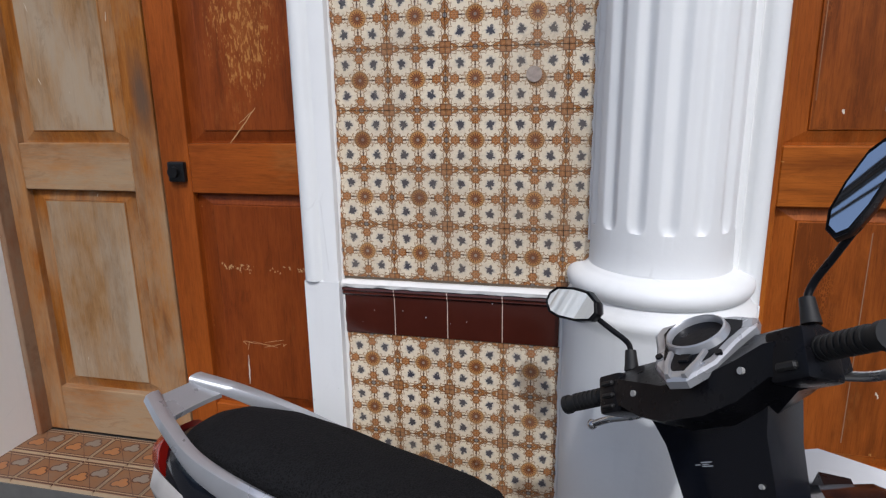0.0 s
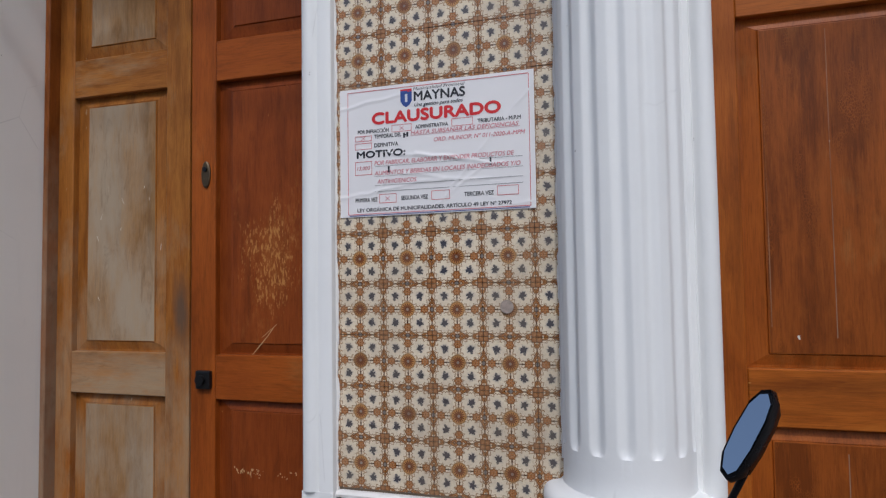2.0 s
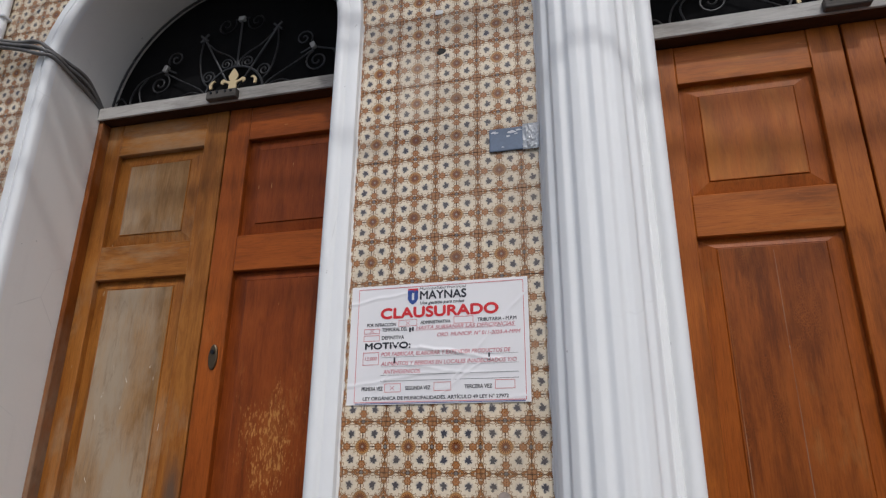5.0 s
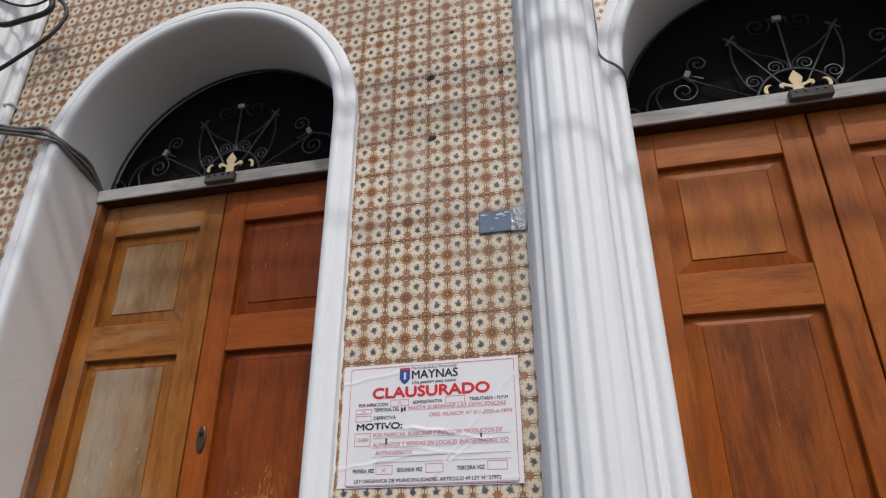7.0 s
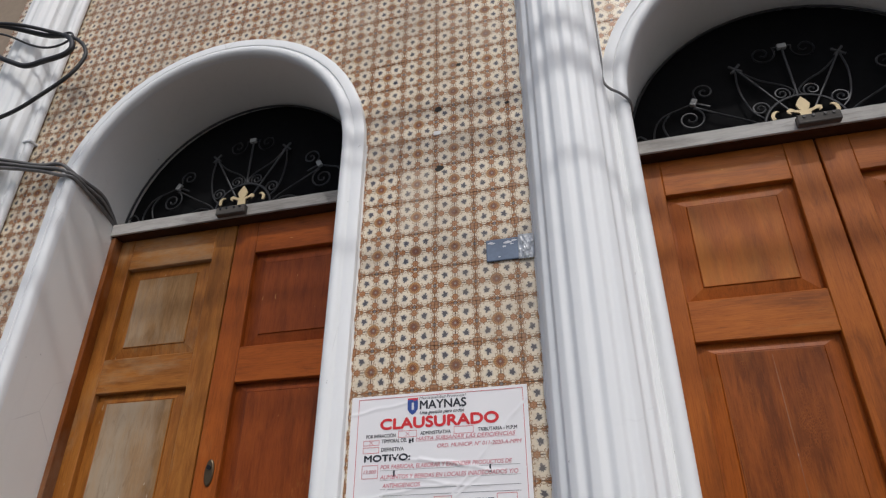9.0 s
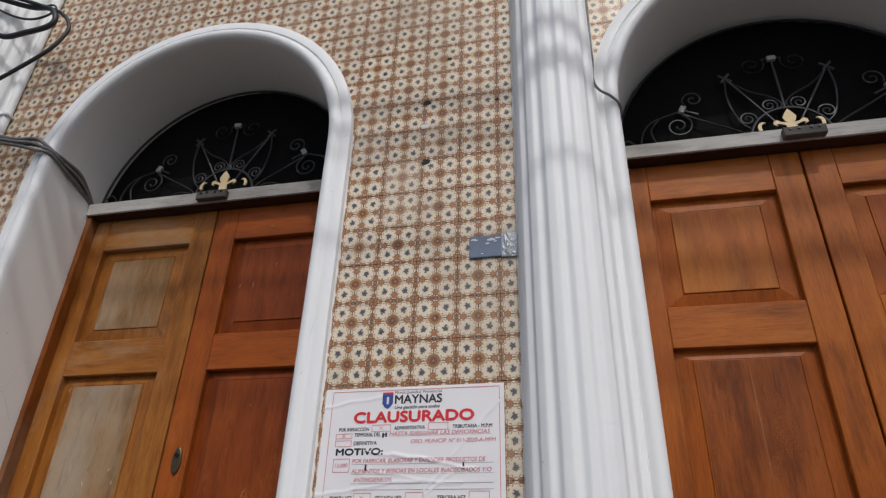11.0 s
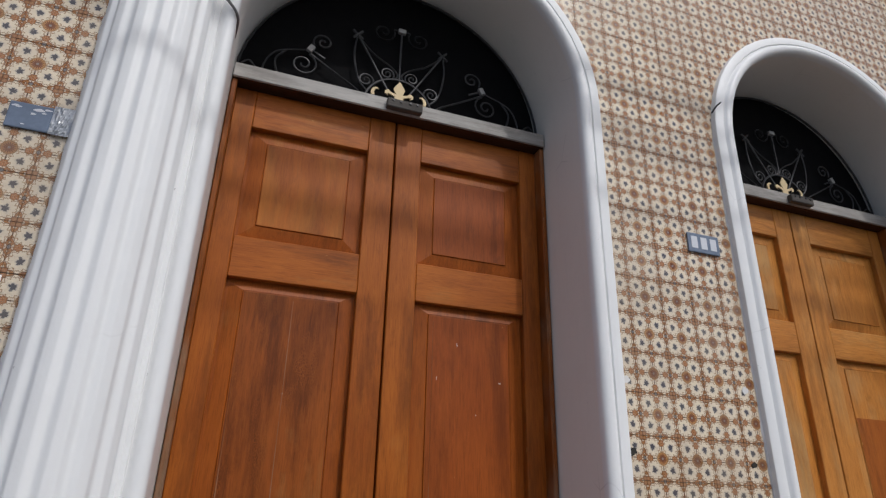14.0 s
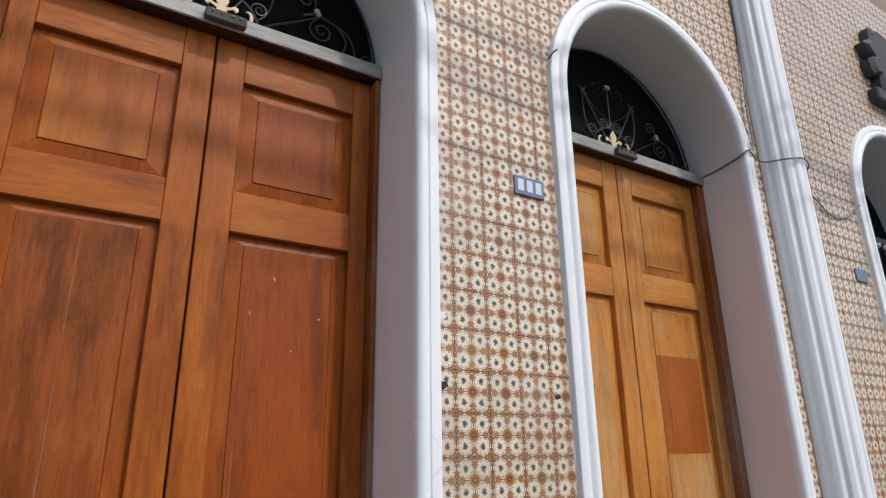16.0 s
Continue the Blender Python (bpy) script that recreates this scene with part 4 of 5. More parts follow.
def tile_faces(bm, lay, poly, cx, cz, y, tilt):
    """A bevelled tile of the given outline."""
    mx, mz = sum(p[0] for p in poly) / len(poly), sum(p[1] for p in poly) / len(poly)
    def at(p, s, yy):
        x, z = p
        dx, dz = x - mx, z - mz
        r = math.hypot(dx, dz) or 1
        return bm.verts.new((x - dx / r * s, yy + (x - cx) * tilt[0] + (z - cz) * tilt[1], z - dz / r * s))
    a = [at(p, 0.0, y + 0.0085) for p in poly]
    b = [at(p, 0.0002, y + 0.0007) for p in poly]
    c = [at(p, 0.0010, y) for p in poly]
    fs = [bm.faces.new(c)]
    for lo, hi in ((a, b), (b, c)):
        for k in range(len(poly)):
            j = (k + 1) % len(poly)
            fs.append(bm.faces.new((lo[k], lo[j], hi[j], hi[k])))
    for f in fs:
        for lp in f.loops:
            lp[lay].uv = ((lp.vert.co.x - cx) / S, (lp.vert.co.z - cz) / S)


def build_tiles():
    rng = random.Random(7)
    h = S / 2 - 0.00025
    rest = bmesh.new()
    rlay = rest.loops.layers.uv.new("UVMap")
    one = bmesh.new()
    olay = one.loops.layers.uv.new("UVMap")
    tile_faces(one, olay, [(-h, -h), (h, -h), (h, h), (-h, h)], 0, 0, 0, (0, 0))
    bmesh.ops.recalc_face_normals(one, faces=one.faces)
    shared = bpy.data.meshes.new("tile")
    one.to_mesh(shared)
    one.free()
    shared.materials.append(TILE)
    count = 0
    for x0, x1, ph in PHASE:
        i0, i1 = math.floor((max(x0, -2.3) - ph) / S), math.ceil((min(x1, 8.2) - ph) / S)
        for i in range(i0, i1):
            cx = ph + (i + 0.5) * S
            if not (max(x0, -2.2) < cx < min(x1, 8.0)):
                if not (x0 - 0.1 < cx < x1 + 0.1):
                    continue
            for k in range(-14, 28):
                if k >= -3:
                    cz = 1.45 + (k + 0.5) * S
                else:
                    cz = 0.832 - (-k - 3.5) * S
                if cz > 5.5 or cz < 0.02:
                    continue
                lower = k < -3
                if lower and not (-0.1 < cx < 0.62):
                    continue
                poly, cut = keep(cx, cz, h)
                if len(poly) < 3:
                    continue
                if k == -3:
                    new_poly = clip(poly, 0, 1, 0.986)
                    cut = True
                    poly = new_poly
                    if len(poly) < 3:
                        continue
                if lower:
                    p2 = clip(poly, 1, 0, -0.012)
                    cut = cut or p2 != poly
                    poly = p2
                    if len(poly) < 3:
                        continue
                y = rng.uniform(-0.0008, 0.0008)
                tilt = (rng.uniform(-0.006, 0.006), rng.uniform(-0.006, 0.006))
                near = (-0.1 < cx < 0.8 and cz < 4.1) or (2.5 < cx < 3.25 and 1.5 < cz < 4.1)
                if near and not cut and count < 300:
                    ob = new("tile", shared)
                    ob.parent = wall
                    ob.location = (cx, y, cz)
                    ob.rotation_euler = (tilt[1], 0, -tilt[0])
                    count += 1
                elif near and count < 300:
                    bm = bmesh.new()
                    lay = bm.loops.layers.uv.new("UVMap")
                    tile_faces(bm, lay, poly, cx, cz, y, tilt)
                    part("tile", bm, TILE, wall)
                    count += 1
                else:
                    tile_faces(rest, rlay, poly, cx, cz, y, tilt)
    ob = part("tile_field", rest, TILE, wall)
    tagged(ob, "cream, orange and blue patterned wall tiles, cut round the arches", kind="stuff")


build_tiles()
DARKCHIP = plain("broken_glaze", (0.03, 0.027, 0.022), 0.9)
for k, (x, z, r, m) in enumerate(((0.314, 3.086, 0.017, DARKCHIP), (0.309, 3.388, 0.018, DARKCHIP), (0.307, 3.263, 0.016, PLASTER), (0.40, 3.62, 0.012, DARKCHIP), (2.581, 1.843, 0.017, DARKCHIP), (3.112, 1.820, 0.015, DARKCHIP), (2.577, 2.092, 0.016, PLASTER), (3.127, 2.101, 0.018, PLASTER), (0.60, 3.36, 0.010, DARKCHIP))):
    out = [(x + r * (0.8 + 0.5 * noise.noise((k * 3.1, math.cos(t) * 1.3, math.sin(t) * 1.3))) * math.cos(t) * 1.2, z + r * (0.75 + 0.5 * noise.noise((k * 3.1, math.cos(t) * 1.3, math.sin(t) * 1.3))) * math.sin(t)) for t in np.linspace(0, 2 * math.pi, 14, endpoint=False)]
    part("chip", loft([[(a, 0.003, b) for a, b in out], [(a, -0.0022, b) for a, b in out]]), m, wall, "chipped tile glaze")
# edge of the lower plaster under the tiles on the other walls
for a, b in ((1.755 + 0.80, 3.965 - 0.80), (5.22, 6.0)):
    tagged(finish("trim_dado", box(a, b, -0.004, 0.009, 0.0, 0.984), WHITE), "white painted plaster dado below the tiles", "dado", kind="structure")


# ---- poster ----
def build_poster():
    W, H = 0.592, 0.388
    ROWS_V = ((0.0, 0.10, 0.148, 0.312, 0.375, 0.438, 0.508, 0.592, 0.652, 0.728, 0.806, 0.906, 0.970, 1.0), (0.0, 0.095, 0.140, 0.288, 0.355, 0.400, 0.468, 0.545, 0.608, 0.686, 0.752, 0.886, 0.963, 1.0))

    def row(v):
        return float(np.interp(v, *ROWS_V))

    x0, z0 = 0.015, 1.800
    po = thing("poster", "wrinkled white closure notice pasted on the tiles", "poster", at=(x0, -0.004, z0))
    po.rotation_euler = (0, radians(0.0), 0)

    def relief(x, z):
        h = 0.0010 * noise.noise((x * 9, z * 9, 1.0))
        for (ax, az, bx, bz, s) in ((0.0, 0.33, 0.20, 0.355, 0.004), (0.33, 0.05, 0.60, 0.36, 0.004), (0.24, 0.18, 0.50, 0.13, 0.0045), (0.10, 0.045, 0.17, 0.14, 0.004), (0.0, 0.06, 0.33, 0.10, 0.0035), (0.52, 0.01, 0.58, 0.02, 0.003), (0.14, 0.19, 0.38, 0.155, 0.0035), (0.20, 0.12, 0.46, 0.085, 0.0035), (0.30, 0.02, 0.46, 0.14, 0.003)):
            vx, vz = bx - ax, bz - az
            t = max(0.0, min(1.0, ((x - ax) * vx + (z - az) * vz) / (vx * vx + vz * vz)))
            t2 = noise.noise((x * 14, z * 14, s * 900)) * 0.010
            d = math.hypot(x - ax - vx * t, z - az - vz * t + t2)
            h += s * 0.55 * max(0.0, 1 - d / 0.0075) ** 1.3
        return -h
    bm = bmesh.new()
    nx, nz = 148, 98
    grid = [[bm.verts.new((W * i / nx, relief(W * i / nx, H * j / nz), H * j / nz + 0.004 * i / nx)) for i in range(nx + 1)] for j in range(nz + 1)]
    for j in range(nz):
        for i in range(nx):
            bm.faces.new((grid[j][i], grid[j][i + 1], grid[j + 1][i + 1], grid[j + 1][i]))
    part("sheet", bm, PAPER, po, smooth=80)

    def drape(bm, name, mat):
        if len(bm.verts) < 3000:
            bmesh.ops.subdivide_edges(bm, edges=[e for e in bm.edges if e.calc_length() > 0.03], cuts=3)
        for w in bm.verts:
            w.co.y += relief(w.co.x, w.co.z) - 0.0009
            w.co.z += 0.004 * w.co.x / W
        return part(name, bm, mat, po)

    def write(text, u0, u1, v, size, mat, bold=0.0, shear=0.0, name="print"):
        cu = bpy.data.curves.new("text", "FONT")
        cu.body, cu.size, cu.shear, cu.resolution_u = text, size, shear, 4
        tmp = bpy.data.objects.new("text", cu)
        scene.collection.objects.link(tmp)
        me = bpy.data.meshes.new_from_object(tmp.evaluated_get(bpy.context.evaluated_depsgraph_get()))
        bpy.data.objects.remove(tmp)
        bm = bmesh.new()
        bm.from_mesh(me)
        bpy.data.meshes.remove(me)
        xs = [w.co.x for w in bm.verts]
        lo, hi = min(xs), max(xs)
        k = (u1 - u0) * W / (hi - lo)
        for w in bm.verts:
            w.co = Vector((u0 * W + (w.co.x - lo) * k, 0, (1 - row(v)) * H + w.co.y))
        if bold:
            first = list(bm.verts) + list(bm.edges) + list(bm.faces)
            for n, (ox, oz) in enumerate(((1, 0), (-1, 0), (0, 1), (0, -1))):
                more = bmesh.ops.duplicate(bm, geom=first)["geom"]
                for w in more:
                    if isinstance(w, bmesh.types.BMVert):
                        w.co += Vector((ox * bold, -0.00006 * (n + 1), oz * bold))
        return drape(bm, name, mat)

    def bar(u0, u1, v0, v1, mat, name="line"):
        return drape(box(u0 * W, u1 * W, -0.0001, 0.0, (1 - row(v1)) * H, (1 - row(v0)) * H), name, mat)

    def frame_box(u0, u1, v0, v1, mat=RED, t=0.0012, name="tick_box"):
        bm = bmesh.new()
        for a, b, c, d in ((u0, u1, v0, v0), (u0, u1, v1, v1), (u0, u0, v0, v1), (u1, u1, v0, v1)):
            box(a * W - t / 2, b * W + t / 2, -0.0001, 0, (1 - row(d)) * H - t / 2, (1 - row(c)) * H + t / 2, bm=bm)
        return drape(bm, name, mat)
    frame_box(0.045, 0.975, 0.028, 0.984, RED, 0.0014, "border")
    bar(0.05, 0.97, 0.990, 0.994, CREST)
    write("Municipalidad Provincial", 0.40, 0.665, 0.062, 0.013, INK, shear=0.2)
    write("MAYNAS", 0.405, 0.665, 0.148, 0.039, INK, 0.0011)
    write("Una gestión para todos", 0.405, 0.655, 0.196, 0.015, INK, 0.0002, 0.3)
    # crest: plain shield
    sh = [(0.333, 0.055), (0.393, 0.055), (0.393, 0.135), (0.380, 0.165), (0.363, 0.182), (0.346, 0.165), (0.333, 0.135)]
    bm = loft([[(u * W, 0, (1 - v) * H) for u, v in sh], [(u * W, -0.0001, (1 - v) * H) for u, v in sh]])
    drape(bm, "crest", CREST)
    bar(0.333, 0.393, 0.045, 0.068, RED, "crest_top")
    bar(0.357, 0.370, 0.085, 0.15, PALE, "crest_tower")
    write("CLAUSURADO", 0.180, 0.838, 0.312, 0.047, RED, 0.0022)
    write("POR INFRACCIÓN", 0.100, 0.268, 0.375, 0.0155, INK, 0.0003)
    frame_box(0.285, 0.388, 0.333, 0.385)
    write("ADMINISTRATIVA", 0.410, 0.578, 0.372, 0.0155, INK, 0.0003)
    frame_box(0.597, 0.702, 0.328, 0.382)
    write("TRIBUTARIA - M.P.M", 0.727, 0.935, 0.372, 0.0155, INK, 0.0003)
    frame_box(0.085, 0.175, 0.404, 0.452)
    write("TEMPORAL DEL", 0.190, 0.335, 0.438, 0.0165, INK, 0.0003)
    frame_box(0.085, 0.175, 0.470, 0.518)
    write("DEFINITIVA", 0.190, 0.318, 0.508, 0.0165, INK, 0.0003)
    write("MOTIVO:", 0.095, 0.355, 0.592, 0.028, INK, 0.0013)
    frame_box(0.085, 0.175, 0.620, 0.718)
    for (u, v) in ((0.337, 0.358), (0.130, 0.428), (0.258, 0.893)):
        for sg in (-1, 1):
            bm = box(-0.0007, 0.0007, -0.0001, 0, -0.009, 0.009)
            bmesh.ops.rotate(bm, verts=bm.verts, matrix=Matrix.Rotation(sg * 0.85, 3, "Y"))
            bmesh.ops.translate(bm, verts=bm.verts, vec=(u * W, 0, (1 - row(v)) * H))
            drape(bm, "tick", PEN)
    write("HASTA SUBSANAR LAS DEFICIENCIAS", 0.385, 0.925, 0.434, 0.017, PEN, 0.0002, 0.25, "handwriting")
    bar(0.385, 0.93, 0.440, 0.442, PEN)
    write("ORD. MUNICIP. N° 011-2020-A-MPM", 0.505, 0.955, 0.502, 0.017, PEN, 0.0002, 0.25, "handwriting")
    bar(0.345, 0.356, 0.405, 0.452, INK, "blot")
    bar(0.362, 0.372, 0.400, 0.446, INK, "blot")
    bar(0.345, 0.372, 0.420, 0.430, INK, "blot")
    write("13,000", 0.095, 0.165, 0.682, 0.016, PEN, 0.0002, 0.2, "handwriting")
    write("POR FABRICAR, ELABORAR Y EXPENDER PRODUCTOS DE", 0.190, 0.90, 0.652, 0.018, PEN, 0.0002, 0.2, "handwriting")
    write("ALIMENTOS Y BEBIDAS EN LOCALES INADECUADOS Y/O", 0.190, 0.93, 0.728, 0.018, PEN, 0.0002, 0.2, "handwriting")
    write("ANTIHIGIENICOS.", 0.205, 0.415, 0.806, 0.018, PEN, 0.0002, 0.2, "handwriting")
    for v in (0.662, 0.738, 0.815, 0.850):
        bar(0.19, 0.94, v, v + 0.0018, INK)
    bar(0.262, 0.272, 0.665, 0.712, INK, "blot")
    bar(0.782, 0.791, 0.655, 0.712, INK, "blot")
    write("PRIMERA VEZ", 0.085, 0.205, 0.906, 0.0165, INK, 0.0003)
    frame_box(0.215, 0.305, 0.868, 0.918)
    write("SEGUNDA VEZ", 0.332, 0.470, 0.906, 0.0165, INK, 0.0003)
    frame_box(0.490, 0.582, 0.866, 0.916)
    write("TERCERA VEZ", 0.655, 0.800, 0.906, 0.0165, INK, 0.0003)
    frame_box(0.817, 0.918, 0.862, 0.912)
    write("LEY ORGÁNICA DE MUNICIPALIDADES. ARTÍCULO 49 LEY N° 27972", 0.095, 0.885, 0.970, 0.0150, INK, 0.0003)


build_poster()


# ---- number plates ----
def build_plate(x0, x1, z0, z1, label, bars, tape=False):
    pl = thing("number_plate", label, "number plate", "number plates", at=(x0, -0.003, z0))
    w, h = x1 - x0, z1 - z0
    part("plate", box(0, w, -0.006, 0.002, 0, h, 0.004, 2), ENAMEL, pl)
    for a, b, c, d in bars:
        part("mark", box(a * w, b * w, -0.0075, -0.0055, c * h, d * h, 0.0008), PALE, pl, "worn white bar")
    if tape:
        bm = bmesh.new()
        n = 14
        g = [[bm.verts.new((w * 0.74 + 0.056 * i / n, -0.0075 - 0.004 * abs(noise.noise((i * 0.9, j * 0.7, 2))), -0.004 + (h + 0.010) * j / n)) for i in range(n + 1)] for j in range(n + 1)]
        for j in range(n):
            for i in range(n):
                bm.faces.new((g[j][i], g[j][i + 1], g[j + 1][i + 1], g[j + 1][i]))
        bmesh.ops.solidify(bm, geom=list(bm.faces), thickness=-0.002)
        part("tape", bm, TAPE, pl, "crumpled silver tape")
        for k, (sx, sz, sr) in enumerate(((0.10, 0.84, 0.007), (0.16, 0.80, 0.005), (0.42, 0.62, 0.006), (0.50, 0.80, 0.010), (0.60, 0.70, 0.005), (0.64, 0.86, 0.008), (0.30, 0.16, 0.004))):
            out = [(sx * w + sr * 1.7 * (0.8 + 0.7 * noise.noise((k * 2.3, math.cos(t), math.sin(t)))) * math.cos(t), sz * h + sr * 0.6 * (0.8 + 0.7 * noise.noise((k * 1.9, math.sin(t), math.cos(t)))) * math.sin(t)) for t in np.linspace(0, 2 * math.pi, 12, endpoint=False)]
            part("scuff", loft([[(x, -0.0055, z) for x, z in out], [(x, -0.0066, z) for x, z in out]]), PALE, pl, "worn white scuff")
    return pl


build_plate(0.493, 0.650, 2.640, 2.727, "small scuffed blue-grey enamel plate with silver tape", [], True)
build_plate(2.945, 3.107, 2.655, 2.742, "small blue-grey enamel house number plate with worn white marks", [(0.10, 0.30, 0.2, 0.82), (0.40, 0.60, 0.2, 0.82), (0.70, 0.90, 0.2, 0.82)])
build_plate(5.775, 5.925, 2.66, 2.75, "small blue-grey enamel plate on the far tiled wall", [])

# round mark cemented in a tile
bm = tube([(0.519, 0.001, 1.533), (0.519, -0.003, 1.533)], 0.019, 18)
tagged(finish("wall_plug", bm, plain("cement", (0.34, 0.28, 0.24), 0.8, spread=0.45, scale=90)), "small round cement plug in the tiled wall", "plug")


# ---- cables, pipe ----
def cable(points, r, mat, label, name="cable", per=8):
    return tagged(finish(name, tube(spline(points, per), r, 8), mat, smooth=60), label, "cable", "cables on the facade")


for k in range(6):
    dz, dy = 0.014 * (k % 3) - 0.012, -0.008 * (k // 2)
    cable([(-2.9, -0.10 + dy, 3.50 + dz), (-2.3, -0.20 + dy, 3.47 + dz), (-1.95, -0.13 + dy, 3.45 + dz * 1.6), (-1.70, -0.055 + dy, 3.425 + dz), (-1.555, -0.056 + dy, 3.385 + dz * 2), (-1.486 + dy, -0.03, 3.36 + dz), (-1.482 - dy, 0.12, 3.325 + dz * 1.8), (-1.494 - dy, 0.22, 3.295 + dz), (-1.50 - dy * 0.5, 0.29, 3.262 + dz * 0.4)], 0.0075, GREYCABLE, "grey cable of a bundle crossing the doorway's moulding")
cable([(-3.0, -0.25, 4.62), (-2.45, -0.24, 4.47), (-2.12, -0.22, 4.355), (-1.85, -0.17, 4.26), (-1.70, -0.17, 4.212), (-1.635, -0.17, 4.125), (-1.665, -0.17, 4.072), (-1.78, -0.18, 4.042), (-1.88, -0.19, 4.025), (-1.99, -0.21, 4.07), (-2.15, -0.22, 4.15), (-2.5, -0.25, 4.20), (-3.0, -0.26, 4.22)], 0.014, CABLE, "thick black cable looped at the column")
cable([(-3.0, -0.27, 4.50), (-2.45, -0.26, 4.40), (-2.05, -0.24, 4.33), (-1.72, -0.17, 4.225), (-1.60, -0.16, 4.15), (-1.555, -0.15, 4.08), (-1.552, -0.15, 4.02), (-1.592, -0.16, 3.916), (-1.713, -0.17, 3.808), (-1.864, -0.19, 3.693), (-2.15, -0.25, 3.55), (-2.6, -0.27, 3.40), (-3.0, -0.27, 3.3)], 0.010, CABLE, "thick black cable looped at the column")
cable([(-3.0, -0.24, 4.40), (-2.4, -0.24, 4.33), (-2.10, -0.24, 4.27), (-1.90, -0.19, 4.18), (-1.78, -0.18, 4.14), (-1.70, -0.17, 4.16), (-1.66, -0.17, 4.20), (-1.69, -0.17, 4.235), (-1.74, -0.18, 4.22)], 0.006, CABLE, "thin black cable curled at the column")
cable([(0.985, -0.02, 4.6), (0.990, -0.03, 4.0), (0.984, -0.05, 3.60), (0.984, -0.055, 3.44), (0.978, -0.07, 3.33), (0.995, -0.075, 3.275), (1.035, -0.06, 3.25), (1.066, -0.03, 3.225), (1.064, 0.05, 3.215), (1.04, 0.25, 3.23)], 0.005, GREYCABLE, "thin grey cable stapled beside the column")
cable([(4.885, -0.01, 5.2), (4.88, -0.012, 4.2), (4.80, -0.03, 3.60), (4.775, -0.045, 3.42), (4.745, -0.05, 3.33), (4.68, -0.045, 3.29), (4.662, 0.0, 3.26), (4.69, 0.18, 3.25), (4.70, 0.28, 3.25)], 0.006, GREYCABLE, "grey cable running over the arch into the doorway")
cable([(4.72, -0.045, 3.30), (4.85, -0.03, 3.27), (4.93, -0.15, 3.26), (5.05, -0.176, 3.28), (5.15, -0.150, 3.26), (5.25, -0.03, 3.22), (5.45, -0.012, 3.16), (5.60, -0.012, 3.08), (5.80, -0.012, 3.10), (5.98, -0.04, 3.22)], 0.005, GREYCABLE, "thin grey cable looped across the column")
cable([(3.17, -0.03, 3.38), (3.185, -0.05, 3.41), (3.205, -0.06, 3.43)], 0.004, CABLE, "short black wire end on the moulding")
pipe = thing("drain_pipe", "thin white painted pipe clipped beside the column", "pipe", at=(-1.868, -0.022, 0.0))
part("tube", tube([(0, 0, 0.0), (0, 0, 2.5), (0, 0, 5.6)], 0.020, 14), WHITE, pipe, smooth=60)
for z in (1.2, 2.4, 3.64, 4.8):
    part("clip", box(-0.026, 0.026, -0.026, 0.026, z - 0.008, z + 0.008, 0.004), PALE, pipe)


# ---- carved ornament over the farthest doorway ----
def build_ornament():
    orn = thing("carved_ornament", "dark grey carved leaf-shaped ornament on the tiled wall", "ornament", at=(6.98, -0.01, 4.33))
    out = []
    for k in range(44):
        t = 2 * math.pi * k / 44
        r = 0.25 + 0.10 * abs(math.cos(4.5 * t)) + 0.02 * math.cos(15 * t + 1)
        out.append((r * math.cos(t) * 0.95, 0.36 + r * math.sin(t)))
    part("leaf", loft([[(x, 0.012, z) for x, z in out], [(x, -0.06, z) for x, z in out], [(x * 0.85, -0.085, 0.36 + (z - 0.36) * 0.85) for x, z in out]]), plain("dark_carving", (0.06, 0.055, 0.06), 0.8, spread=0.4), orn)
    part("base", box(-0.30, 0.40, -0.07, 0.012, -0.06, 0.06, 0.012), plain("dark_carving_base", (0.055, 0.05, 0.055), 0.8, spread=0.4), orn)


build_ornament()


# ---- overhead street cables, high in front of the facade, with the poles that carry them ----
for x in (-9.0, 13.0):
    pole = thing("utility_pole", "grey concrete street pole carrying overhead cables", "utility pole", "utility poles", at=(x, -1.25, 0.0))
    part("shaft", tube([(0, 0, 0.0), (0, 0, 3.5), (0, 0, 7.0)], 0.14, 16, taper=lambda t: 1 - 0.3 * t), CONCRETE, pole, smooth=60)
    part("crossarm", box(-0.05, 0.05, -0.35, 0.35, 6.3, 6.4, 0.01), GREYWOOD, pole)
for k, (y, z, r) in enumerate(((-1.20, 4.62, 0.013), (-1.24, 4.74, 0.020), (-1.22, 4.80, 0.014), (-1.30, 5.04, 0.020), (-1.33, 5.12, 0.014), (-1.28, 4.40, 0.013))):
    pts = [(x, y + 0.03 * math.sin(x * 0.9 + k), z + 0.012 * (x - 2) ** 2 * 0.25 + 0.03 * math.sin(x * 0.7 + k * 2)) for x in np.linspace(-9, 13, 34)]
    tagged(finish("overhead_cable", tube(pts, r, 8), CABLE, smooth=60), "black overhead street cable running along the facade", "cable", "overhead cables")


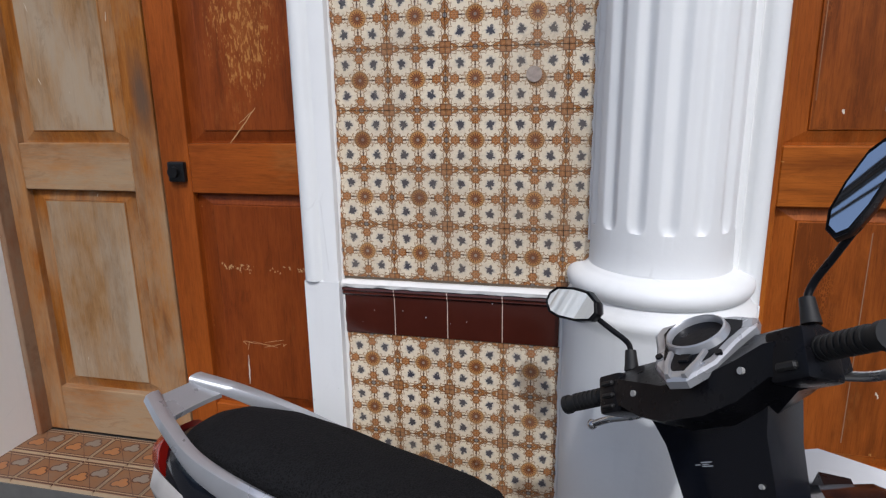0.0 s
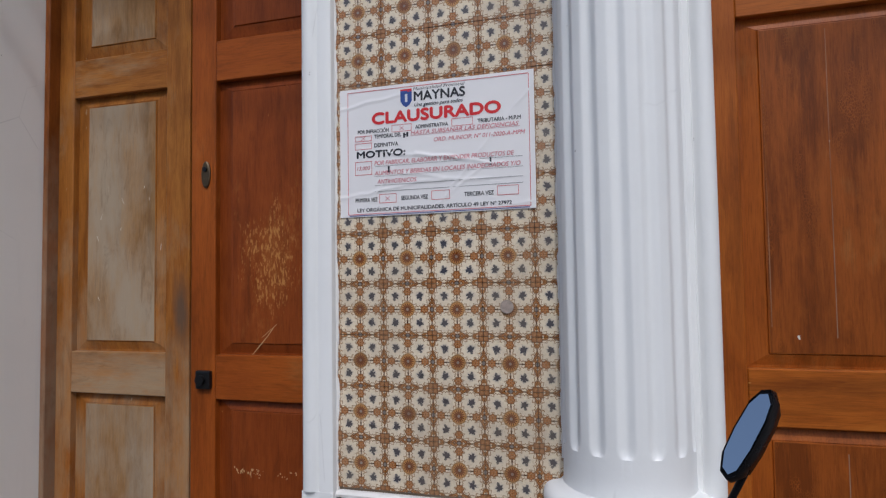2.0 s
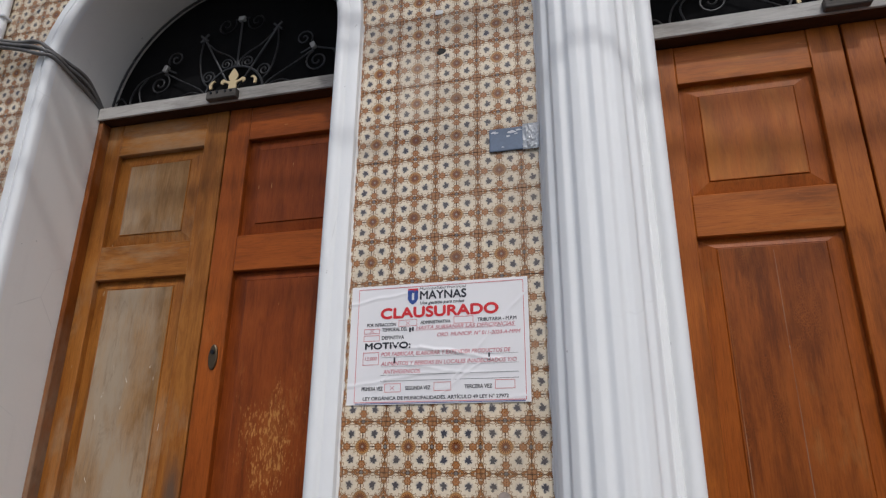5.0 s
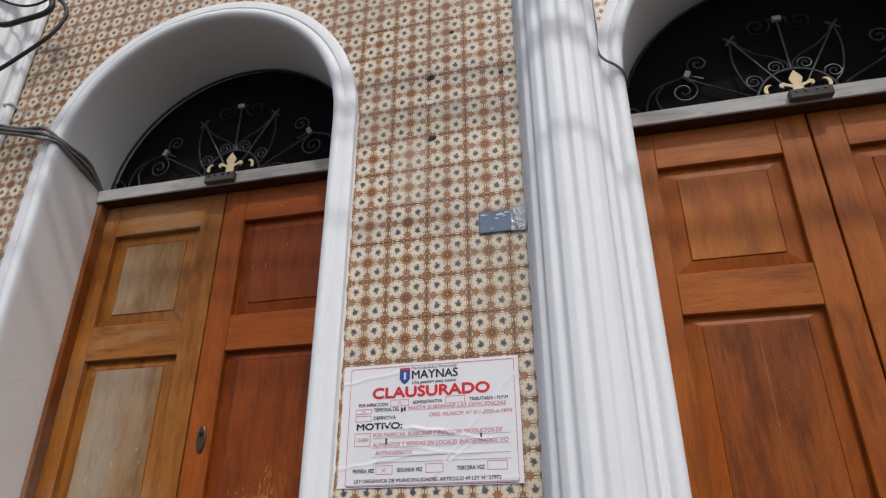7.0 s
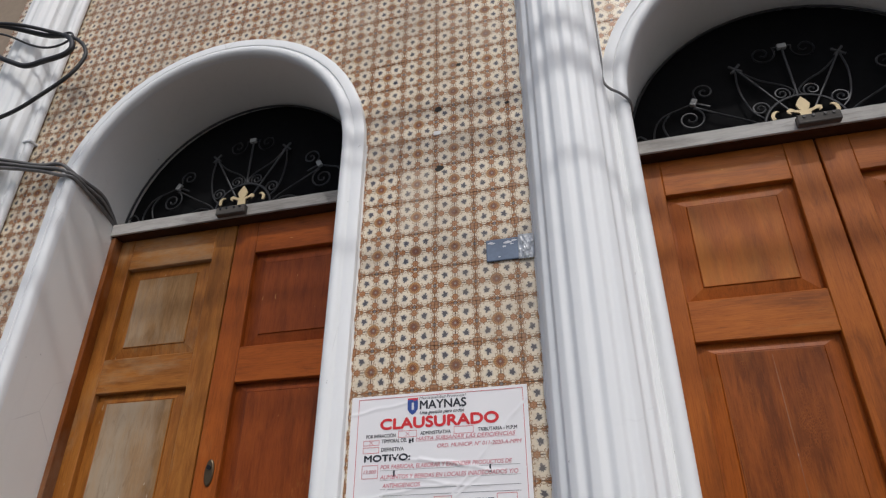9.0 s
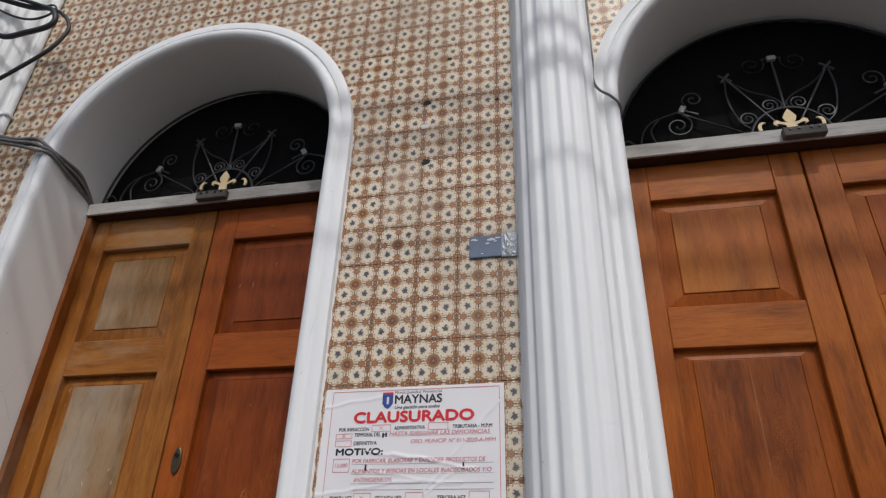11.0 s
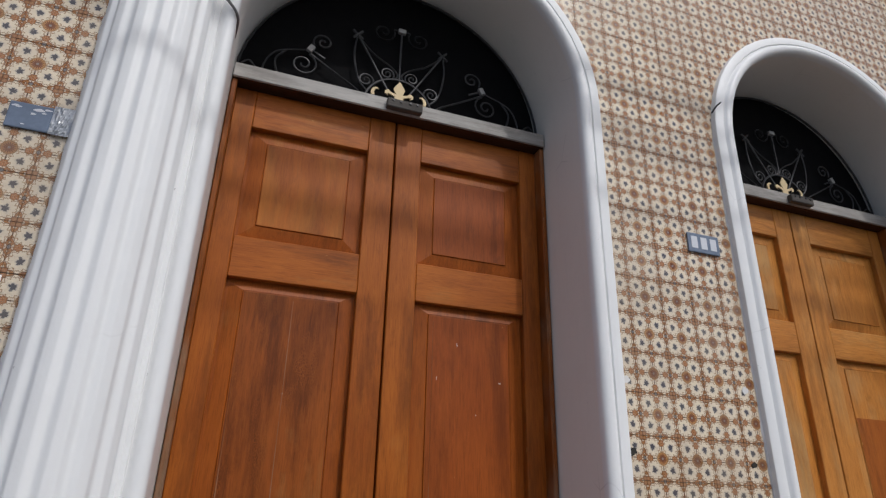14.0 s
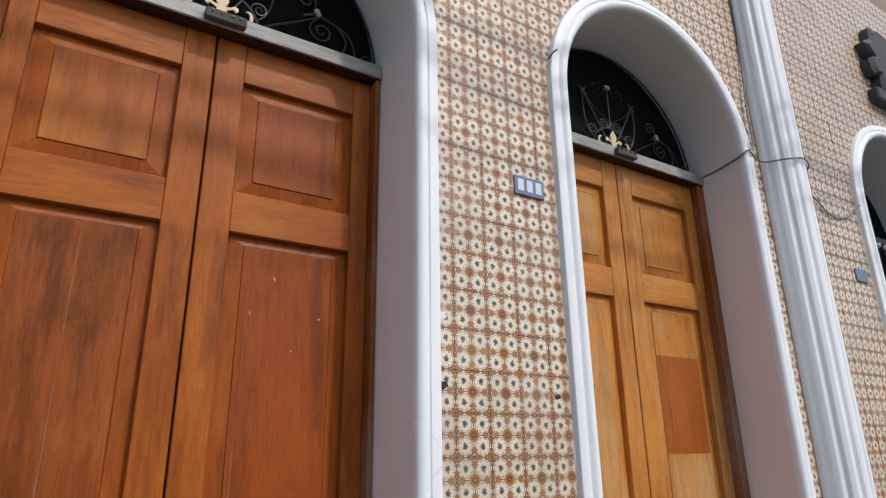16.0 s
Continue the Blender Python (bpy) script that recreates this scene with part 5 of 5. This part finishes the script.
# ---- ragged paint and mortar along the edges of the tiles ----
def smear(x, z0, z1, sign, seed, name="trim_smear"):
    rings = []
    n = int((z1 - z0) / 0.012)
    for k in range(n + 1):
        z = z0 + (z1 - z0) * k / n
        w = 0.004 + 0.007 * max(0.0, noise.noise((z * 9, seed, 0.0)) + 0.25) + 0.004 * noise.noise((z * 47, seed, 3.0))
        w = max(0.0015, w)
        rings.append([(x - sign * 0.006, -0.001, z), (x, -0.0035, z), (x + sign * w * 0.7, -0.0032, z), (x + sign * w, -0.0012, z), (x + sign * w, 0.004, z), (x - sign * 0.006, 0.004, z)])
    tagged(finish(name, loft(rings), PLASTER), "ragged white paint line along the tile edge", "paint edge", kind="structure")


for i, (cx, z0) in enumerate(zip(DOORS, (0.02, 1.0, 1.0, 1.0))):
    smear(cx + HALF + TRIM, z0, SPRING, 1, i + 0.3)
    smear(cx - HALF - TRIM, 1.0, SPRING, -1, i + 7.1)
smear(COLUMNS[1] - 0.1655, 1.13, 5.2, -1, 21.0)
smear(0.6035, 0.02, 0.965, -1, 23.0)


# ---- motor scooter ----
def ellipse_ring(x, cy, cz, w, h, n=20, power=2.6, tilt=0.0):
    """A rounded-box section across the scooter."""
    out = []
    for k in range(n):
        t = 2 * math.pi * k / n
        c, s = math.cos(t), math.sin(t)
        yy = w * math.copysign(abs(c) ** (2 / power), c)
        zz = h * math.copysign(abs(s) ** (2 / power), s)
        out.append((x + tilt * zz, cy + yy, cz + zz))
    return out


def body_loft(sections, power=2.6, n=20):
    return loft([ellipse_ring(x, cy, cz, w, h, n, power) for x, cy, cz, w, h in sections])


def turned(bm, m):
    bmesh.ops.transform(bm, matrix=m, verts=bm.verts)
    return bm


def build_scooter():
    sc = thing("motor_scooter", "black and silver motor scooter parked on the pavement", "motor scooter", at=(0, 0, 0))
    sc.matrix_world = Matrix.Translation((0.038, -0.508, 0.0)) @ Matrix.Rotation(radians(-8.0), 4, "Z") @ Matrix.Rotation(radians(-6.0), 4, "X")

    REAR = ("body_shell", "seat", "grab_rail", "rail_bridge", "tail_light", "indicator", "rear_mudguard")

    def put(name, bm, mat, label="", parent=None, smooth=45):
        if name in REAR:
            for w in bm.verts:
                w.co.x += 0.075 * max(0.0, min(1.0, (0.55 - w.co.x) / 0.6)) - (0.095 if name == "seat" else 0.016)
                w.co.z -= 0.052 if name == "seat" else 0.042
        return part(name, bm, mat, parent or sc, label, smooth)
    # wheels
    for x, name in ((0.0, "rear"), (1.27, "front")):
        R, r = 0.225, 0.048
        rings = []
        for k in range(36):
            t = 2 * math.pi * k / 36
            rings.append([(x + (R + r * math.cos(q)) * math.cos(t), r * 0.95 * math.sin(q), 0.275 + (R + r * math.cos(q)) * math.sin(t)) for q in (2 * math.pi * j / 12 for j in range(12))])
        wheel = put("wheel", loft(rings + rings[:1], caps=False), RUBBER)
        rim = []
        for k in range(36):
            t = 2 * math.pi * k / 36
            rim.append([(x + a * math.cos(t), b, 0.275 + a * math.sin(t)) for a, b in ((0.19, -0.035), (0.17, -0.03), (0.165, 0.03), (0.19, 0.035))])
        put("rim", loft(rim + rim[:1], caps=False), PLASTIC, parent=wheel)
        sp = bmesh.new()
        for k in range(5):
            t = 2 * math.pi * k / 5
            tube([(x, 0, 0.275), (x + 0.17 * math.cos(t), 0, 0.275 + 0.17 * math.sin(t))], 0.014, 6, sp)
        put("spokes", sp, PLASTIC, parent=wheel)
    # body shell under the seat
    put("body_shell", body_loft([(-0.40, 0, 0.70, 0.035, 0.05), (-0.36, 0, 0.68, 0.085, 0.085), (-0.25, 0, 0.64, 0.125, 0.12), (0.0, 0, 0.60, 0.150, 0.150), (0.25, 0, 0.56, 0.160, 0.17), (0.45, 0, 0.50, 0.150, 0.20), (0.56, 0, 0.44, 0.12, 0.18)], 2.8), GLOSS, "dark navy glossy body shell")
    put("floorboard", box(0.48, 0.98, -0.17, 0.17, 0.27, 0.33, 0.02, 2), PLASTIC)
    put("engine", body_loft([(-0.06, 0.08, 0.28, 0.06, 0.07), (0.15, 0.08, 0.30, 0.07, 0.09), (0.42, 0.06, 0.32, 0.06, 0.07)]), PLASTIC)
    put("rear_mudguard", body_loft([(-0.42, 0, 0.46, 0.05, 0.01), (-0.34, 0, 0.54, 0.06, 0.015), (-0.22, 0, 0.575, 0.06, 0.02)]), PLASTIC)
    put("side_stand", tube([(0.35, 0.09, 0.24), (0.30, 0.20, 0.10), (0.27, 0.245, 0.026)], 0.011, 8), PLASTIC)
    # seat
    secs = []
    for x, w, zt, zb in ((-0.245, 0.055, 0.795, 0.755), (-0.225, 0.090, 0.812, 0.735), (-0.17, 0.120, 0.828, 0.715), (-0.05, 0.138, 0.830, 0.705), (0.10, 0.142, 0.812, 0.700), (0.22, 0.145, 0.786, 0.690), (0.34, 0.142, 0.770, 0.680), (0.46, 0.125, 0.762, 0.670), (0.54, 0.095, 0.755, 0.665), (0.575, 0.055, 0.742, 0.675)):
        ring = []
        for k in range(24):
            t = 2 * math.pi * k / 24
            c, s = math.cos(t), math.sin(t)
            yy = w * math.copysign(abs(c) ** 0.75, c)
            zz = (zt + zb) / 2 + (zt - zb) / 2 * math.copysign(abs(s) ** (0.8 if s > 0 else 0.5), s)
            ring.append((x, yy, zz))
        secs.append(ring)
    put("seat", loft(secs), FABRIC, "black seat in a stretched mesh cover", smooth=70)
    # grab rail: two flat arms joined by a bridge behind the seat
    for sg in (-1, 1):
        line = spline([(0.13, sg * 0.158, 0.690), (-0.05, sg * 0.165, 0.730), (-0.20, sg * 0.156, 0.775), (-0.31, sg * 0.118, 0.822), (-0.405, sg * 0.070, 0.862)], 6)
        rings = []
        for i, p in enumerate(line):
            t = i / (len(line) - 1)
            w, h = 0.013 + 0.012 * t, 0.040 * (1 - 0.70 * t)
            rings.append([(p.x, p.y + a * w * sg, p.z + b * h) for a, b in ((-1, -0.6), (-0.4, -1), (0.6, -0.9), (1, -0.2), (0.7, 0.8), (0.0, 1.0), (-0.8, 0.8), (-1, 0.2))])
        put("grab_rail", loft(rings), SILVER, "silver plastic grab rail", smooth=50)
    put("rail_bridge", loft([[(x, y, z) for x, z in ((-0.345 + 0.9 * y * y, 0.826), (-0.375, 0.842), (-0.402, 0.858), (-0.398, 0.848), (-0.37, 0.830), (-0.345 + 0.9 * y * y, 0.815))] for y in (-0.085, -0.06, -0.03, 0.0, 0.03, 0.06, 0.085)]), SILVER, smooth=30)
    # tail lights
    put("tail_light", body_loft([(-0.440, 0, 0.70, 0.030, 0.030), (-0.425, 0, 0.70, 0.060, 0.050), (-0.385, 0, 0.71, 0.080, 0.060)]), LENSRED, "red tail light")
    for sg in (-1, 1):
        put("indicator", loft([[(x, sg * (w + a), z + b) for a, b in ((0, 0.040), (0.016, 0.0), (0, -0.045), (-0.03, 0.0))] for x, w, z in ((-0.430, 0.040, 0.665), (-0.40, 0.078, 0.655), (-0.34, 0.098, 0.640), (-0.28, 0.112, 0.622))]), LENSCLEAR, "clear rear indicator lens")
    # front: leg shield, inner cover, apron, mudguard
    put("leg_shield", loft([[(x, y * w, z + 0.0) for y in (-1.0, -0.8, -0.3, 0.3, 0.8, 1.0)] + [(x + 0.05, y * w * 0.96, z) for y in (1.0, 0.8, 0.3, -0.3, -0.8, -1.0)] for x, w, z in ((0.955, 0.19, 0.32), (0.965, 0.20, 0.50), (1.00, 0.185, 0.68), (1.03, 0.13, 0.83))]), PLASTIC)
    put("front_apron", body_loft([(1.02, 0, 0.60, 0.19, 0.24), (1.10, 0, 0.64, 0.185, 0.22), (1.22, 0, 0.66, 0.150, 0.17), (1.34, 0, 0.64, 0.09, 0.11), (1.40, 0, 0.61, 0.03, 0.05)], 2.5), GLOSS, "dark glossy front apron")
    for sg in (-1, 1):
        put("apron_panel", loft([[(x, sg * (w + 0.012), z + h), (x, sg * (w + 0.030), z), (x, sg * (w + 0.006), z - h), (x, sg * (w - 0.03), z)] for x, w, z, h in ((0.95, 0.185, 0.800, 0.020), (1.04, 0.190, 0.790, 0.055), (1.16, 0.165, 0.765, 0.065), (1.30, 0.10, 0.70, 0.03))]), GREYPLASTIC, "grey silver apron side panel")
    put("front_mudguard", loft([[(1.27 + 0.305 * math.cos(t), y, 0.275 + 0.305 * math.sin(t) - abs(y) * 0.25) for y in (-0.07, -0.035, 0, 0.035, 0.07)] + [(1.27 + 0.298 * math.cos(t), y, 0.275 + 0.298 * math.sin(t) - abs(y) * 0.25) for y in (0.07, 0.035, 0, -0.035, -0.07)] for t in np.linspace(0.35, 2.6, 14)]), GLOSS)
    put("fork", tube([(1.27, 0.065, 0.275), (1.06, 0.05, 0.78)], 0.020, 10), PLASTIC)
    put("fork", tube([(1.27, -0.065, 0.275), (1.06, -0.05, 0.78)], 0.020, 10), PLASTIC)

    # handlebar head, turned to the left
    M = Matrix.Translation((0.825, -0.025, 1.030)) @ Matrix.Rotation(radians(-5.8), 4, "X") @ Matrix.Rotation(radians(-31.5), 4, "Y") @ Matrix.Rotation(radians(STEER), 4, "Z") @ Matrix.Rotation(radians(32.3), 4, "Y")
    def head(name, bm, mat, label="", parent=None, smooth=35):
        return part(name, turned(bm, M), mat, parent or sc, label, smooth)
    # the neck is wide and angular
    head("neck", loft([[(x0 + (d if f > 0 else -d * 0.6), f * 0 + y, z) for y, f in ((oy - w, -1), (oy + w, -1), (oy + w * 0.8, 1), (oy - w * 0.8, 1))] for x0, w, d, z, oy in ((0.13, 0.080, 0.06, -0.36, 0.060), (0.09, 0.090, 0.06, -0.22, 0.034), (0.045, 0.105, 0.065, -0.10, 0.012), (0.015, 0.135, 0.065, -0.03, 0.0))]), GLOSS, "glossy black steering neck", smooth=25)
    head("cover", loft([[(x, y, z) for x, z in prof] for y, prof in (
        (-0.215, ((-0.045, -0.030), (-0.050, 0.014), (-0.010, 0.038), (0.040, 0.024), (0.045, -0.020), (0.0, -0.040))),
        (-0.160, ((-0.056, -0.034), (-0.058, 0.014), (-0.008, 0.046), (0.062, 0.034), (0.070, -0.022), (0.0, -0.046))),
        (-0.105, ((-0.060, -0.060), (-0.056, 0.000), (0.004, 0.050), (0.085, 0.046), (0.100, -0.030), (0.02, -0.070))),
        (-0.045, ((-0.066, -0.075), (-0.064, -0.016), (0.030, 0.062), (0.115, 0.058), (0.125, -0.035), (0.02, -0.085))),
        (0.045, ((-0.066, -0.075), (-0.064, -0.016), (0.030, 0.062), (0.115, 0.058), (0.125, -0.035), (0.02, -0.085))),
        (0.105, ((-0.060, -0.060), (-0.056, 0.000), (0.004, 0.050), (0.085, 0.046), (0.100, -0.030), (0.02, -0.070))),
        (0.160, ((-0.056, -0.034), (-0.058, 0.014), (-0.008, 0.046), (0.062, 0.034), (0.070, -0.022), (0.0, -0.046))),
        (0.215, ((-0.045, -0.030), (-0.050, 0.014), (-0.010, 0.038), (0.040, 0.024), (0.045, -0.020), (0.0, -0.040))))]), PLASTIC, "angular black handlebar cover", smooth=20)
    # printed label and screws on the neck, seam of the lower cover
    def neck_x(z):
        return 0.006 + (z + 0.10) * -0.4 - 0.0012
    for z0, z1, y0, y1 in ((-0.1320, -0.1308, 0.030, 0.052), (-0.1350, -0.1340, 0.038, 0.050), (-0.1380, -0.1368, 0.030, 0.052), (-0.1352, -0.1344, 0.055, 0.066)):
        head("label_bar", loft([[(neck_x(z), y0, z), (neck_x(z), y1, z), (neck_x(z) + 0.003, y1, z), (neck_x(z) + 0.003, y0, z)] for z in (z0, z1)]), PALE, "small worn white print")
    head("screw", tube([(neck_x(-0.17) - 0.003, -0.050, -0.17), (neck_x(-0.17) + 0.006, -0.050, -0.17)], 0.004, 12), COLLAR, "small steel screw")
    head("lower_seam", loft([[(neck_x(z) - 0.001, y0, z), (neck_x(z) - 0.001, 0.095, z), (neck_x(z) + 0.004, 0.095, z), (neck_x(z) + 0.004, y0, z)] for z, y0 in ((-0.214, -0.095), (-0.210, -0.095))]), PLASTIC)
    # instrument panel: silver frame with a ring, tilted towards the rider
    P = Matrix.Translation((-0.030, -0.014, 0.034)) @ Matrix.Rotation(radians(-49.6), 4, "Y") @ Matrix.Rotation(radians(7), 4, "Z") @ Matrix.Rotation(radians(14.8), 4, "X") @ Matrix.Scale(0.86, 4)
    fr = [(-0.105, 0.020), (-0.060, 0.062), (0.000, 0.082), (0.045, 0.105), (0.072, 0.100), (0.085, 0.060), (0.088, 0.0)]
    outer = fr + [(x, -y) for x, y in reversed(fr[:-1])]
    panel = head("instrument_panel", turned(loft([[(x, y, 0.0) for x, y in outer], [(x, y, 0.016) for x, y in outer], [(x * 0.93, y * 0.93, 0.021) for x, y in outer]]), P), SILVER, "silver instrument panel", smooth=20)
    inset = [(x * 0.80 + 0.004, y * 0.76) for x, y in outer]
    head("panel_inset", turned(loft([[(x, y, 0.019) for x, y in inset], [(x, y, 0.0225) for x, y in inset]]), P), PLASTIC, "black panel inset", panel, 20)
    ring = []
    for k in range(40):
        t = 2 * math.pi * k / 40
        c, s = math.cos(t), math.sin(t)
        ring.append([(0.022 + r * c * 0.84, r * s * 0.92, z) for r, z in ((0.056, 0.016), (0.057, 0.034), (0.060, 0.038), (0.064, 0.036), (0.070, 0.018))])
    head("ring", turned(loft(ring + ring[:1], caps=False), P), SILVER, "silver meter ring", panel, 40)
    head("dial", turned(tube([(0.022, 0, 0.015), (0.022, 0, 0.022)], 0.047, 32), P), GLOSS, "dark meter glass", panel)
    head("badge", turned(box(-0.060, -0.038, -0.011, 0.011, 0.018, 0.028, 0.002), P), PLASTIC, "small black square badge", panel)
    for sg in (-1, 1):
        head("trim_blade", turned(loft([[(x, sg * (y - 0.005), 0.018), (x, sg * (y + 0.006), 0.018), (x, sg * (y + 0.004), 0.030), (x, sg * (y - 0.003), 0.030)] for x, y in ((-0.10, 0.016), (-0.06, 0.030), (-0.03, 0.034))]), P), SILVER, "", panel)
        head("button", turned(tube([(-0.035, sg * 0.060, 0.018), (-0.035, sg * 0.060, 0.026)], 0.007, 12), P), PLASTIC, "", panel)
        head("screw", tube([(-0.050, sg * 0.118, -0.018), (-0.062, sg * 0.118, -0.018)], 0.0055, 12), COLLAR, "small steel screw")
        # grip, switch box, lever
        grip = head("grip", tube([(-0.020, sg * 0.205, 0.0), (-0.037, sg * 0.270, -0.006), (-0.051, sg * 0.322, -0.010)], 0.0165, 16), RUBBER, "ribbed black rubber grip", smooth=60)
        gr = bmesh.new()
        for k in range(9):
            q = 0.213 + k * 0.011
            tube([(-0.0165 - (q - 0.205) * 0.27 - 0.004, sg * q, -(q - 0.205) * 0.08), (-0.0165 - (q + 0.005 - 0.205) * 0.27 - 0.004, sg * (q + 0.005), -(q - 0.20) * 0.08)], 0.0178, 16, gr)
        head("rib", gr, RUBBER, "", grip, 60)
        head("bar_end", tube([(-0.051, sg * 0.322, -0.010), (-0.054, sg * 0.332, -0.011)], 0.019, 16), RUBBER, "", grip, 60)
        sw = head("switch_box", box(-0.055, 0.018, *sorted((sg * 0.160, sg * 0.222)), -0.044, 0.030, 0.008, 2), PLASTIC, "black switch box")
        for k, (z0, z1) in enumerate(((0.006, 0.016), (-0.016, -0.007), (-0.036, -0.028)) if sg > 0 else ((-0.030, -0.018),)):
            head("switch", box(-0.062, -0.050, *sorted((sg * 0.175, sg * 0.208)), z0, z1, 0.003), RUBBER, "", sw)
        head("brake_lever", tube(spline([(0.045, sg * 0.170, -0.018), (0.052, sg * 0.235, -0.030), (0.030, sg * 0.300, -0.034), (0.022, sg * 0.345, -0.040)], 6), 0.0075, 10), CHROME, "metal brake lever", smooth=60)
        bm = bmesh.new()
        bmesh.ops.create_uvsphere(bm, u_segments=12, v_segments=8, radius=0.011, matrix=Matrix.Translation((0.022, sg * 0.348, -0.040)))
        head("lever_ball", bm, CHROME, smooth=70)
        # mirror
        base = (0.005, sg * 0.194, 0.040)
        middle = (-0.060, 0.290, 0.195) if sg > 0 else (-0.004, -0.312, 0.207)
        if sg > 0:
            C = Matrix.Translation(middle) @ Matrix.Rotation(radians(10), 4, "Z") @ Matrix.Rotation(radians(-4), 4, "Y") @ Matrix.Rotation(radians(20), 4, "X")
        else:
            # leans outwards, its glass turned to the rider
            C = Matrix.Translation(middle) @ Matrix(((0.959, -0.221, -0.180), (0.281, 0.624, 0.729), (-0.049, -0.750, 0.660))).to_4x4()
        end = C @ Vector((0.014, sg * -0.046, -0.014))
        elbow = Vector((base[0] + 0.003, base[1] + sg * 0.012, 0.105))
        mir = head("mirror_stem", tube(spline([base, (base[0], base[1], 0.080), tuple(elbow), tuple(elbow.lerp(end, 0.45)), tuple(end)], 6), 0.0058, 10), PLASTIC, "black mirror stem", smooth=60)
        head("boot", tube([(base[0], base[1], 0.045), (base[0], base[1], 0.062), (base[0], base[1], 0.085)], 0.0145, 14, taper=lambda t: 1.0 - 0.25 * t), RUBBER, "", mir, 50)
        shape = [(-0.070, -0.014), (-0.058, -0.034), (-0.020, -0.042), (0.030, -0.040), (0.058, -0.030), (0.072, -0.004), (0.066, 0.022), (0.045, 0.040), (0.0, 0.044), (-0.040, 0.038), (-0.064, 0.016)]
        shape = [(y * 1.08, z * (0.78 if sg > 0 else 0.54)) for y, z in shape]
        shell = head("mirror_shell", turned(loft([[(-0.004, sg * y, z) for y, z in shape], [(-0.008, sg * y * 1.04, z * 1.06) for y, z in shape], [(0.006, sg * y * 1.05, z * 1.07) for y, z in shape], [(0.026, sg * y * 0.85, z * 0.8) for y, z in shape], [(0.036, sg * y * 0.4, z * 0.4) for y, z in shape]]), C), PLASTIC, "black mirror housing", mir, 40)
        head("glass", turned(loft([[(-0.009, sg * y * 0.93, z * 0.9) for y, z in shape], [(-0.0045, sg * y * 0.93, z * 0.9) for y, z in shape]]), C), MIRROR, "mirror glass", mir, 20)
    return sc


STEER = 50.5
build_scooter()
